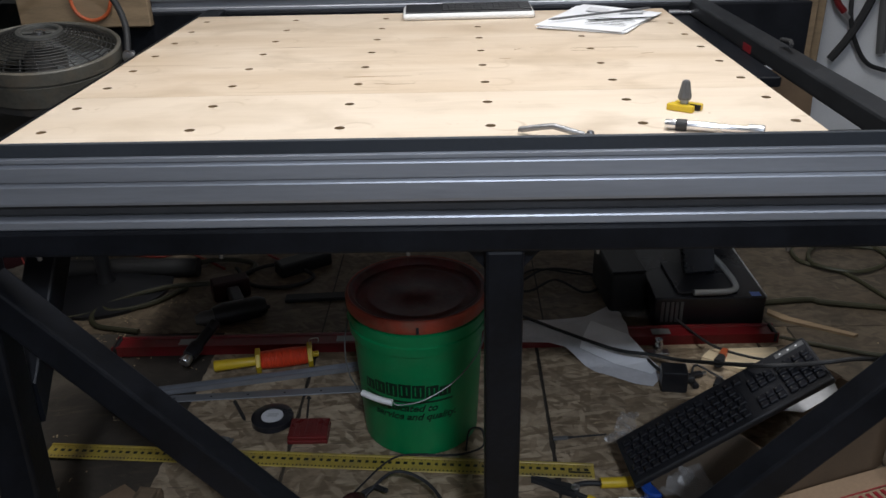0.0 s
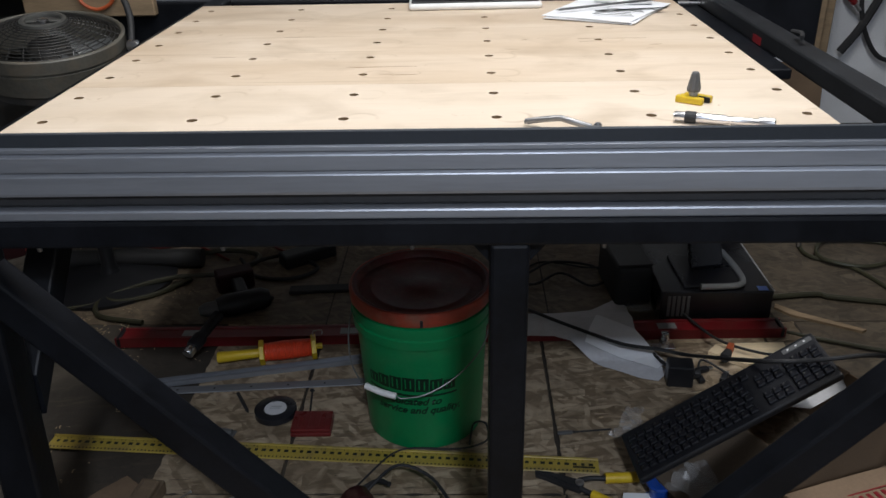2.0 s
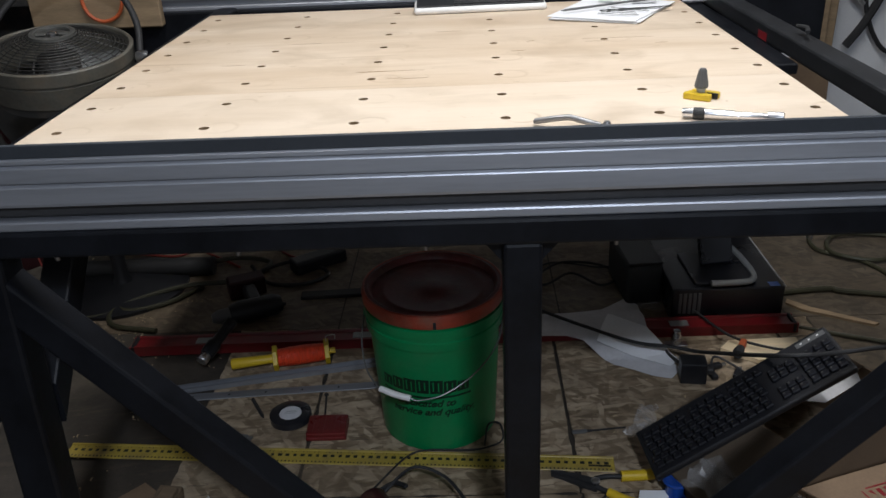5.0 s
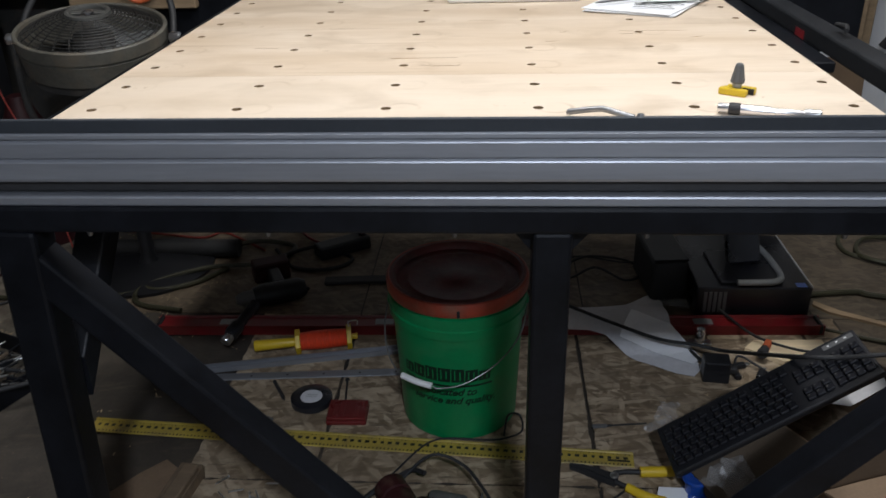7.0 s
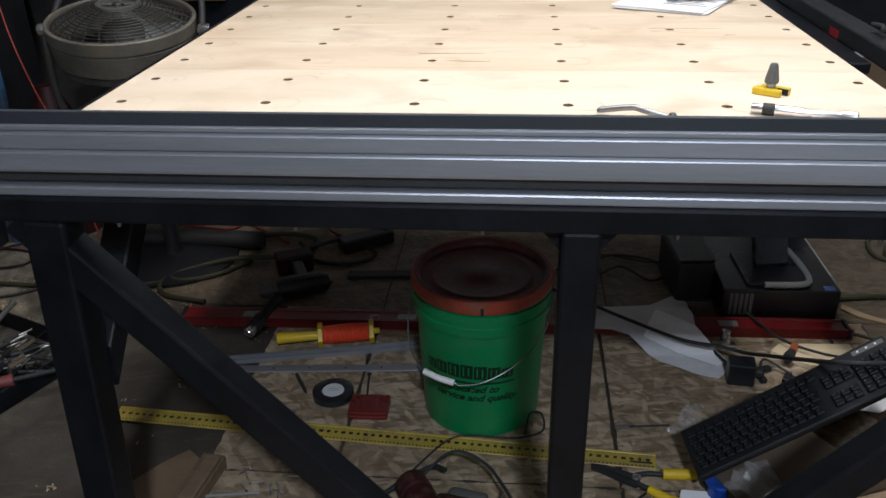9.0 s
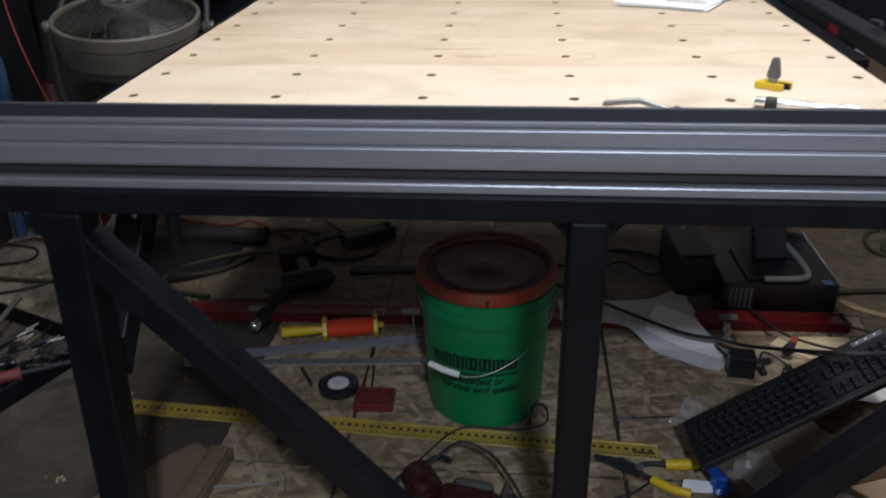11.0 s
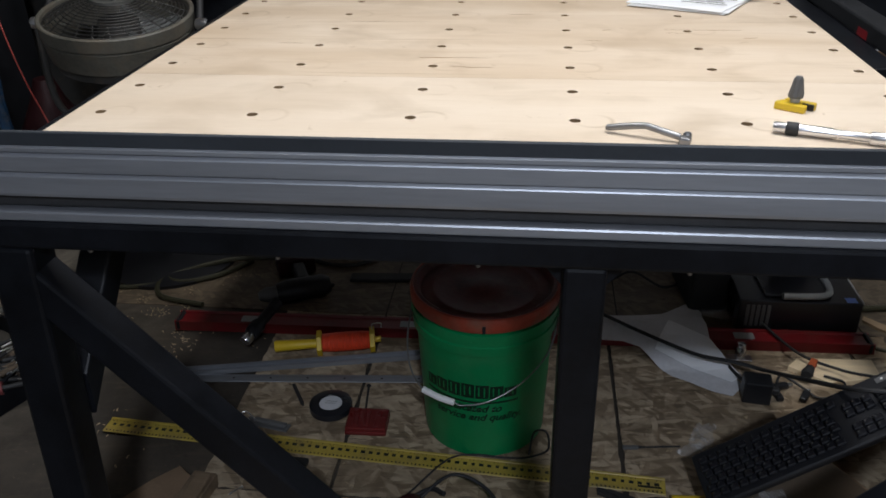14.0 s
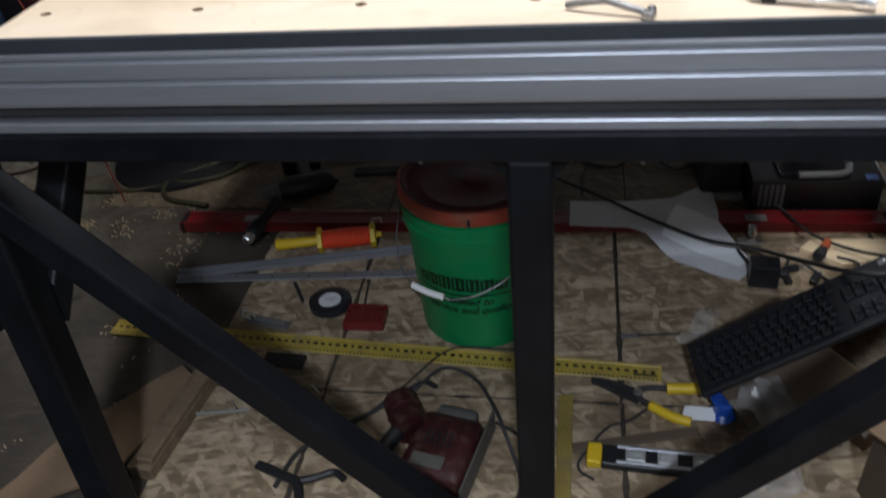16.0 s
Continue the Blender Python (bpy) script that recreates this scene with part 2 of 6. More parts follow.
TEARS = ((-0.088, 0.334, 0.135, 0.0022), (-0.120, 0.331, 0.06, 0.0016, 2), (-0.040, 0.271, 0.055, 0.0028, 3), (-0.075, 0.276, 0.03, 0.0015), (0.39, 0.563, 0.15, 0.0016, -1), (0.34, 0.536, 0.05, 0.0014, 2), (0.47, 0.50, 0.03, 0.004, 12), (0.20, 0.56, 0.02, 0.003, 30), (0.17, 0.47, 0.03, 0.0018), (-0.42, 0.43, 0.05, 0.0014), (-0.30, 0.62, 0.07, 0.0014), (0.02, 0.70, 0.06, 0.0016))
HOLE = mat("bored_wood", (0.25, 0.165, 0.09), 0.8)
STEEL = mat("black_painted_steel", (0.0057, 0.0065, 0.0088), 0.45, vary=0.5, scale=11, fine=90, bump=0.16, spec=0.19)
STRIP = mat("dark_rail_strip", (0.035, 0.04, 0.047), 0.45, vary=0.2, scale=4, bump=0.03)
ALU = mat("brushed_aluminium", (0.40, 0.415, 0.45), 0.46, 0.72, vary=0.16, scale=3, fine=40, bump=0.06, stretch=(0.4, 6, 6))
CHROME = mat("chrome", (0.75, 0.75, 0.77), 0.27, 1.0, vary=0.08, bump=0.0)
ZINC = mat("zinc_plated", (0.6, 0.6, 0.6), 0.35, 1.0, vary=0.15)
GREEN = mat("green_plastic", (0.0, 0.19, 0.06), 0.38, vary=0.12, scale=6, bump=0.02, dirt=0.1)
ORANGE_LID = mat("orange_plastic", (0.27, 0.040, 0.020), 0.42, vary=0.3, scale=9, bump=0.08, dirt=0.45)
LEVER_STEEL = mat("worn_grey_steel", (0.26, 0.26, 0.265), 0.42, 0.8, vary=0.3, scale=40)
# Lid disc and inner rim: dirty red plastic with the table's shade put in.
LID_SHADED = mat("dirty_shaded_maroon", (0.085, 0.014, 0.014), 0.42, vary=0.5, scale=12, bump=0.1, dirt=0.3)
BAIL_WIRE = mat("dull_galvanised_wire", (0.20, 0.20, 0.20), 0.42, 0.7, vary=0.2)
BUCKET_INK = mat("dark_green_ink", (0.002, 0.018, 0.008), 0.45, bump=0)
PRINT = mat("black_print", (0.006, 0.01, 0.008), 0.5, bump=0)
WHITE_PLASTIC = mat("white_plastic", (0.75, 0.75, 0.74), 0.4, vary=0.06)
YELLOW = mat("yellow_paint", (0.38, 0.285, 0.05), 0.45, vary=0.25, scale=7, dirt=0.6)
SHADED_YELLOW = mat("grimy_shaded_yellow", (0.20, 0.15, 0.035), 0.55, vary=0.3, scale=7, dirt=0.6)
TRAY_DUST = mat("dusty_tray_paint", (0.055, 0.048, 0.038), 0.7, vary=0.5, scale=14, dirt=0.4)
ROSE_GRIP = mat("faded_red_rubber", (0.16, 0.035, 0.035), 0.55, vary=0.2)
SLATE_BLUE = mat("slate_blue_grip", (0.03, 0.05, 0.10), 0.5, vary=0.2)
YELLOW_PLASTIC = mat("yellow_plastic", (0.62, 0.42, 0.02), 0.4, vary=0.1)
RED = mat("red_paint", (0.17, 0.009, 0.012), 0.35, vary=0.2, scale=6, dirt=0.15)
RED_PLASTIC = mat("red_plastic", (0.12, 0.011, 0.010), 0.3, vary=0.2)
DARK_RED = mat("dark_red_plastic", (0.026, 0.006, 0.007), 0.55, vary=0.4, scale=14, bump=0.15, spec=0.25)
BLACK = mat("black_plastic", (0.012, 0.0125, 0.015), 0.42, vary=0.25, bump=0.04, spec=0.4)
BLACK_GLOSS = mat("black_gloss_plastic", (0.012, 0.0125, 0.016), 0.3, vary=0.2, bump=0.0, spec=0.45)
RUBBER = mat("black_rubber", (0.018, 0.018, 0.019), 0.65, vary=0.25)
GREY_PLASTIC = mat("grey_plastic", (0.10, 0.10, 0.10), 0.5, vary=0.15)
SILVER_PLASTIC = mat("silver_plastic", (0.30, 0.31, 0.31), 0.4, 0.3, vary=0.1)
FAN_BODY = mat("aged_cream_enamel", (0.108, 0.102, 0.084), 0.5, vary=0.4, scale=7, dirt=0.5)
FAN_DARK = mat("dusty_dark_metal", (0.05, 0.048, 0.045), 0.55, vary=0.3, dirt=0.3)
FAN_WIRE = mat("dusty_wire", (0.038, 0.037, 0.035), 0.5, 0.4, vary=0.2)
PAPER = mat("white_paper", (0.82, 0.83, 0.85), 0.8, vary=0.05, scale=5, bump=0.05)
PAPER_OLD = mat("soiled_paper", (0.60, 0.60, 0.62), 0.8, vary=0.14, scale=6, bump=0.08, dirt=0.12)
CARD = mat("brown_cardboard", (0.175, 0.116, 0.070), 0.8, vary=0.25, scale=5, fine=200, bump=0.06)
DULL_ALU = mat("dull_aluminium", (0.24, 0.25, 0.27), 0.5, 0.6, vary=0.2, scale=6, stretch=(0.5, 6, 6))
# Card brown with shade put in for flaps and box sides; elsewhere plain dark brown.
CARD_DARK = mat("dark_shaded_brown", (0.088, 0.064, 0.043), 0.85, vary=0.2, scale=6, fine=200, bump=0.08)
WOOD = mat("rough_pine", (0.26, 0.185, 0.11), 0.7, vary=0.25, scale=6, fine=50, bump=0.15, stretch=(1, 8, 8))
CHIP = mat("dull_wood_chip", (0.40, 0.31, 0.19), 0.8)
OLD_PLANK = mat("grimy_pine", (0.155, 0.108, 0.066), 0.75, vary=0.35, scale=6, fine=50, bump=0.2, stretch=(8, 1, 8), dirt=0.3)
SAW_RED = mat("scuffed_red_housing", (0.032, 0.006, 0.007), 0.5, vary=0.5, scale=18, bump=0.15, spec=0.3, dirt=0.25)
PALE_WOOD = mat("pale_pine", (0.74, 0.59, 0.38), 0.65, vary=0.15, scale=6, bump=0.1, stretch=(1, 7, 7))
WALL_WHITE = mat("white_wall_paint", (0.74, 0.75, 0.77), 0.7, vary=0.08, scale=2, dirt=0.12)
WALL_BOUNCE = mat("grey_bounce_wall", (0.50, 0.505, 0.51), 0.8, vary=0.3, scale=3)
CEILING = mat("pale_bounce_ceiling", (0.72, 0.73, 0.75), 0.8, vary=0.1, scale=3)
STRING = mat("orange_mason_line", (0.70, 0.062, 0.02), 0.35, vary=0.25, scale=60, fine=400, bump=0.4, stretch=(6, 1, 1))
RACK = mat("oiled_dark_steel", (0.045, 0.045, 0.047), 0.5, 0.3, vary=0.25, scale=6)
RED_STICKER = mat("red_sticker", (0.22, 0.01, 0.015), 0.4)
CABLE_RED = mat("red_cable", (0.22, 0.028, 0.02), 0.5)
HUB_GREY = mat("dusty_grey_metal", (0.085, 0.085, 0.078), 0.5, 0.2, vary=0.2)
STEEL_DUSTY = mat("dusty_black_steel", (0.015, 0.016, 0.018), 0.5, vary=0.4, scale=9, fine=70, bump=0.08, spec=0.3)
CABLE_ORANGE = mat("orange_cable", (0.46, 0.095, 0.03), 0.5)
CABLE_GREEN = mat("olive_hose", (0.036, 0.034, 0.016), 0.5, vary=0.2)
BLUE = mat("blue_plastic", (0.01, 0.06, 0.32), 0.3, vary=0.2)
BLUE_STICKER = mat("blue_sticker", (0.20, 0.36, 0.95), 0.4, vary=0.1)
BLUE_CLOTH = mat("blue_tarpaulin", (0.006, 0.040, 0.095), 0.6, vary=0.5, scale=16, dirt=0.3)
CLEAR = mat("clear_film", (0.86, 0.87, 0.88), 0.24, vary=0.05, bump=0.0)
cl = CLEAR.node_tree
see = cl.nodes.new("ShaderNodeBsdfTransparent")
blend = cl.nodes.new("ShaderNodeMixShader")
blend.inputs[0].default_value = 0.15
cl.links.new(see.outputs[0], blend.inputs[1])
cl.links.new(cl.nodes["Principled BSDF"].outputs[0], blend.inputs[2])
cl.links.new(blend.outputs[0], cl.nodes["Material Output"].inputs[0])
TUBE_GLOW = bpy.data.materials.new("lamp_tube")
TUBE_GLOW.use_nodes = True
TUBE_GLOW.node_tree.nodes["Principled BSDF"].inputs["Emission Color"].default_value = (1, 0.97, 0.93, 1)
TUBE_GLOW.node_tree.nodes["Principled BSDF"].inputs["Emission Strength"].default_value = 4.0


# ---- mesh helpers ----
def finish(name, bm, material, parent=None, smooth=False):
    bmesh.ops.recalc_face_normals(bm, faces=bm.faces)
    me = bpy.data.meshes.new(name)
    bm.to_mesh(me)
    bm.free()
    for mm in (material if isinstance(material, (list, tuple)) else [material]):
        me.materials.append(mm)
    if smooth:
        for p in me.polygons:
            p.use_smooth = True
        me.set_sharp_from_angle(angle=radians(38))
    ob = new(name, me)
    if parent is not None:
        ob.parent = parent
    return ob


def part(name, bm, material, parent, label="", smooth=False):
    ob = finish(name, bm, material, parent, smooth)
    return tagged(ob, label) if label else ob


def thing(name, at, label, category, group="", kind="", turn=(0, 0, 0)):
    ob = new(name)
    ob.empty_display_size = 0.05
    ob.matrix_basis = pose(*at, *turn)
    return tagged(ob, label, category, group, kind)


def box(bm, lo, hi, bevel=0.0, m=None, seg=1):
    r = bmesh.ops.create_cube(bm, size=1.0)
    vs = r["verts"]
    lo, hi = Vector(lo), Vector(hi)
    for v in vs:
        v.co = Vector([(lo[i] + hi[i]) / 2 + v.co[i] * (hi[i] - lo[i]) for i in range(3)])
    if bevel:
        es = list({e for v in vs for e in v.link_edges})
        out = bmesh.ops.bevel(bm, geom=es, offset=bevel, segments=seg, affect="EDGES", profile=0.5)
        vs = list({v for f in out["faces"] for v in f.verts} | {v for v in vs if v.is_valid})
    if m is not None:
        bmesh.ops.transform(bm, matrix=m, verts=vs)
    return vs


def boxed(lo, hi, bevel=0.0, m=None, seg=1):
    bm = bmesh.new()
    box(bm, lo, hi, bevel, m, seg)
    return bm


def lathe(bm, profile, seg=48, m=None):
    """Turn (radius, height) points round z."""
    rings, made = [], []
    for r, z in profile:
        ring = []
        if r < 1e-6:
            ring = [bm.verts.new((0, 0, z))]
        else:
            ring = [bm.verts.new((r * math.cos(2 * math.pi * i / seg), r * math.sin(2 * math.pi * i / seg), z)) for i in range(seg)]
        rings.append(ring)
        made += ring
    for a, b in zip(rings, rings[1:]):
        for i in range(seg):
            j = (i + 1) % seg
            if len(a) == 1 and len(b) == 1:
                continue
            if len(a) == 1:
                bm.faces.new((a[0], b[i], b[j]))
            elif len(b) == 1:
                bm.faces.new((a[i], a[j], b[0]))
            else:
                bm.faces.new((a[i], a[j], b[j], b[i]))
    if m is not None:
        bmesh.ops.transform(bm, matrix=m, verts=made)
    return made


def lathed(profile, seg=48, m=None):
    bm = bmesh.new()
    lathe(bm, profile, seg, m)
    return bm


def spline(points, steps=8):
    """A smooth run of points through the given ones."""
    p = [Vector(q) for q in points]
    p = [p[0] * 2 - p[1]] + p + [p[-1] * 2 - p[-2]]
    out = []
    for i in range(1, len(p) - 2):
        a, b, c, d = p[i - 1:i + 3]
        for k in range(steps):
            t = k / steps
            out.append(0.5 * (2 * b + (c - a) * t + (2 * a - 5 * b + 4 * c - d) * t * t + (3 * b - a - 3 * c + d) * t ** 3))
    return out + [p[-2]]


def tube(bm, pts, radius, seg=8, caps=True):
    pts = [Vector(p) for p in pts]
    rings = []
    side = None
    for i, p in enumerate(pts):
        d = (pts[min(i + 1, len(pts) - 1)] - pts[max(i - 1, 0)]).normalized()
        if side is None:
            side = d.cross(Vector((0, 0, 1)))
            if side.length < 0.01:
                side = d.cross(Vector((0, 1, 0)))
        side = (side - d * side.dot(d)).normalized()
        up = d.cross(side)
        r = radius[i] if isinstance(radius, (list, tuple)) else radius
        rings.append([bm.verts.new(p + r * (math.cos(2 * math.pi * k / seg) * side + math.sin(2 * math.pi * k / seg) * up)) for k in range(seg)])
    for a, b in zip(rings, rings[1:]):
        for k in range(seg):
            bm.faces.new((a[k], a[(k + 1) % seg], b[(k + 1) % seg], b[k]))
    if caps:
        bm.faces.new(rings[0])
        bm.faces.new(rings[-1])


def tubed(pts, radius, seg=8, steps=8, smooth=True):
    bm = bmesh.new()
    tube(bm, spline(pts, steps) if smooth else pts, radius, seg)
    return bm


def prism(bm, profile, x0, x1):
    """Extrude a (y, z) outline along x."""
    a = [bm.verts.new((x0, y, z)) for y, z in profile]
    b = [bm.verts.new((x1, y, z)) for y, z in profile]
    for i in range(len(a)):
        j = (i + 1) % len(a)
        bm.faces.new((a[i], a[j], b[j], b[i]))
    bm.faces.new(a)
    bm.faces.new(b)


def bar(a, b, w, h, bevel=0.004, up=(0, 0, 1)):
    """A square tube from a to b: w across, h along up."""
    a, b = Vector(a), Vector(b)
    d = b - a
    z = d.normalized()
    x = Vector(up).cross(z).normalized()
    y = z.cross(x)
    m = Matrix((x, y, z)).transposed().to_4x4()
    m.translation = a
    return boxed((-w / 2, -h / 2, 0), (w / 2, h / 2, d.length), bevel, m, 2)


def sheet(outline, z, thick, m=None, warp=0.0):
    """A thin flat piece with the given (x, y) outline."""
    bm = bmesh.new()
    f = bm.faces.new([bm.verts.new((x, y, z)) for x, y in outline])
    if warp:
        bmesh.ops.triangulate(bm, faces=[f])
        bmesh.ops.subdivide_edges(bm, edges=list(bm.edges), cuts=3, use_grid_fill=True)
        for v in bm.verts:
            v.co.z += warp * (0.5 + 0.5 * noise.noise(v.co * 9.0))
    r = bmesh.ops.extrude_face_region(bm, geom=list(bm.faces))
    for v in r["geom"]:
        if isinstance(v, bmesh.types.BMVert):
            v.co.z += thick
    if m is not None:
        bmesh.ops.transform(bm, matrix=m, verts=list(bm.verts))
    return bm


def lettering(name, text, size, m, material, parent, depth=0.0004, font_shear=0.0, label=""):
    cu = bpy.data.curves.new(name, "FONT")
    cu.body, cu.size, cu.extrude, cu.shear = text, size, depth, font_shear
    cu.align_x, cu.align_y = "CENTER", "CENTER"
    tmp = bpy.data.objects.new(name, cu)
    scene.collection.objects.link(tmp)
    me = bpy.data.meshes.new_from_object(tmp.evaluated_get(bpy.context.evaluated_depsgraph_get()))
    bpy.data.objects.remove(tmp)
    me.transform(m)
    me.materials.clear()
    me.materials.append(material)
    ob = new(name, me)
    ob.parent = parent
    return tagged(ob, label) if label else ob

# ---- room ----
FLOOR = -0.006
tagged(finish("floor", boxed((-4.0, -3.6, -0.12), (4.0, 3.6, FLOOR)), OLD_FLOOR), "dirty dark strand board workshop floor", "floor", kind="structure")
# Walls and ceiling close the unseen room, toned pale to bounce light.
tagged(finish("wall_north", boxed((-4.1, 3.0, -0.12), (4.1, 3.12, 2.5)), WALL_BOUNCE), "mid-grey wall of the added room shell, bounces light", "wall", kind="structure")
tagged(finish("wall_south", boxed((-4.1, -3.72, -0.12), (4.1, -3.6, 2.5)), WALL_BOUNCE), "mid-grey wall of the added room shell, bounces light", "wall", kind="structure")
tagged(finish("wall_west", boxed((-4.1, -3.6, -0.12), (-4.0, 3.0, 2.5)), WALL_BOUNCE), "mid-grey wall of the added room shell, bounces light", "wall", kind="structure")
tagged(finish("wall_east", boxed((4.0, -3.6, -0.12), (4.1, 3.0, 2.5)), WALL_BOUNCE), "mid-grey wall of the added room shell, bounces light", "wall", kind="structure")
tagged(finish("ceiling", boxed((-4.1, -3.72, 2.5), (4.1, 3.12, 2.6)), CEILING), "added pale ceiling that bounces light into the workshop", "ceiling", kind="structure")


def ceiling_lamp(x, y):
    lamp = thing("ceiling_lamp", (x, y, 2.5), "white strip lamp with two bright tubes on the ceiling", "lamp", "ceiling lamps", turn=(0, 0, 90))
    bm = boxed((-0.63, -0.09, -0.06), (0.63, 0.09, 0.0), 0.008)
    part("housing", bm, WHITE_PLASTIC, lamp)
    for dy in (-0.045, 0.045):
        part("lamp_tube", lathed([(0, 0), (0.013, 0), (0.013, 1.2), (0, 1.2)], 12, pose(-0.6, dy, -0.09, 0, 90, 0)), TUBE_GLOW, lamp, "glowing white tube")
    return lamp


for lx, ly, *_ in LAMPS[:2]:
    ceiling_lamp(lx, ly)
bulb = thing("ceiling_lamp", (0.36, -2.3, 2.5), "round white ceiling lamp behind the viewpoint", "lamp", "ceiling lamps")
part("housing", lathed([(0, 0), (0.17, 0), (0.17, -0.03), (0.16, -0.035), (0, -0.035)], 32), WHITE_PLASTIC, bulb, smooth=True)
part("diffuser", lathed([(0, -0.085), (0.08, -0.078), (0.13, -0.06), (0.15, -0.036), (0, -0.036)], 32), TUBE_GLOW, bulb, "glowing white dome", True)

# white panel wall with hanging tools at the back right
tagged(finish("panel_wall", boxed((1.42, 2.5, FLOOR), (3.9, 2.56, 2.5)), WALL_WHITE), "white painted panel wall behind the machine", "wall", kind="structure")
stud = thing("wall_stud", (1.56, 2.3, FLOOR), "rough pine stud with a dark stained side", "stud")
part("stud_post", boxed((-0.06, -0.05, 0), (0.0, 0.05, 2.5), 0.004), WOOD, stud)
part("stud_board", boxed((0.003, -0.02, 0.28), (0.045, 0.05, 2.5), 0.004), WOOD, stud)
cross = tagged(finish("wall_rail", boxed((1.62, 2.45, 0.64), (3.6, 2.497, 0.78), 0.004), WOOD), "brown wooden rail fixed along the white wall", "rail")

# ---- machine table ----
table = thing("machine_table", (0, 0, FLOOR), "black steel router table frame with silver aluminium rails", "machine table")
T0 = -FLOOR
RX0, RX1 = -1.25, 1.25


def tpart(name, bm, material, label="", smooth=False):
    bmesh.ops.translate(bm, vec=(0, 0, T0), verts=list(bm.verts))
    return part(name, bm, material, table, label, smooth)


def rail_profile(y0, way):
    """Outline of the extrusion, front face at y0, its depth running along way."""
    pts = [(0.004, 0.870), (0.0, 0.8665), (0.0, 0.8620), (0.0045, 0.8610), (0.0045, 0.8597), (0.001, 0.8570), (0.0, 0.8555), (0.0, 0.8377), (0.0045, 0.8367), (0.0045, 0.8353), (0.001, 0.8323), (0.0, 0.8307),
           (0.0, 0.8098), (0.001, 0.8062), (0.020, 0.8057), (0.020, 0.7880), (0.0045, 0.7874), (0.0014, 0.7862), (0.0, 0.7842), (0.0, 0.7760), (0.0005, 0.7744), (0.0018, 0.7736), (0.044, 0.7736), (0.044, 0.868)]
    return [(y0 + way * a, 0.870 - (0.870 - z) * 1.027) for a, z in pts]


bm = bmesh.new()
prism(bm, rail_profile(-0.30, 1), RX0, RX1)
tpart("front_rail", bm, ALU, "silver grooved aluminium extrusion")
tpart("front_strip", boxed((RX0, -0.2990, 0.8690), (RX1, -0.2925, 0.8862), 0.001), STRIP, "dark flat strip on top of the rail")
tpart("front_tube", boxed((RX0, -0.304, 0.7335), (RX1, -0.254, 0.7706), 0.005, seg=2), STEEL)
tpart("gear_rack", boxed((RX0, -0.2905, 0.7895), (RX1, -0.2805, 0.8037), 0.0006), RACK, "dark toothed steel rack in the groove")
verts, faces = [], []
for i in range(int((RX1 - RX0) / 0.0036)):
    x = RX0 + i * 0.0036
    k = len(verts)
    for y in (-0.2903, -0.2812):
        verts += [(x, y, 0.7896), (x + 0.0032, y, 0.7896), (x + 0.0023, y, 0.7880), (x + 0.0009, y, 0.7880)]
    faces += [(k, k + 1, k + 2, k + 3), (k + 4, k + 7, k + 6, k + 5), (k + 1, k + 5, k + 6, k + 2), (k + 3, k + 2, k + 6, k + 7), (k, k + 3, k + 7, k + 4)]
me = bpy.data.meshes.new("rack_teeth")
me.from_pydata([(a, b, c + T0) for a, b, c in verts], [], faces)
me.materials.append(RACK)
teeth = new("rack_teeth", me)
teeth.parent = table
tagged(teeth, "row of small rack teeth", kind="stuff")
bm = bmesh.new()
prism(bm, rail_profile(1.37, 1), -0.95, 1.10)
tpart("back_rail", bm, ALU, "silver grooved aluminium extrusion")
tpart("back_strip", boxed((RX0, 1.372, 0.8705), (1.10, 1.43, 0.8862), 0.0015), STRIP)
tpart("back_tube", boxed((RX0, 1.33, 0.58), (1.15, 1.42, 0.7746), 0.005, seg=2), STEEL)
tpart("side_tube", boxed((0.775, -0.2495, 0.744), (0.830, 1.329, 0.787), 0.006, seg=2), STEEL_DUSTY)
tpart("side_tube", boxed((-0.70, -0.2495, 0.72), (-0.64, 1.329, 0.785), 0.006, seg=2), STEEL)
for y in (0.1, 0.5, 0.95):
    tpart("cross_tube", boxed((-0.638, y, 0.735), (0.61, y + 0.05, 0.788), 0.005, seg=2), STEEL)
# legs and braces
tpart("post", boxed((0.101, -0.302, FLOOR), (0.152, -0.251, 0.7346), 0.005, seg=2), STEEL)
tpart("leg", bar((-0.585, -0.277, 0.7346), (-0.618, -0.277, FLOOR + 0.002), 0.060, 0.055, 0.006, (0, 1, 0)), STEEL)
tpart("leg", bar((0.86, -0.277, 0.7346), (0.90, -0.277, FLOOR + 0.002), 0.055, 0.055, 0.006, (0, 1, 0)), STEEL)
tpart("leg", bar((-0.62, 1.36, 0.70), (-0.66, 1.36, FLOOR + 0.002), 0.055, 0.055, 0.006, (0, 1, 0)), STEEL)
tpart("leg", bar((0.86, 1.36, 0.70), (0.90, 1.36, FLOOR + 0.002), 0.055, 0.055, 0.006, (0, 1, 0)), STEEL)
tpart("brace", bar((-0.625, -0.277, 0.737), (0.10, -0.277, -0.078), 0.05, 0.05, 0.005, (0, 1, 0)), STEEL)
tpart("brace", bar((0.877, -0.277, 0.737), (0.152, -0.277, -0.078), 0.05, 0.05, 0.005, (0, 1, 0)), STEEL)
bm = bmesh.new()
prism(bm, [(-0.2494, 0.432), (-0.2494, 0.5027), (-0.0222, 0.7300), (0.0485, 0.7300)], -0.612, -0.562)
bmesh.ops.recalc_face_normals(bm, faces=bm.faces)
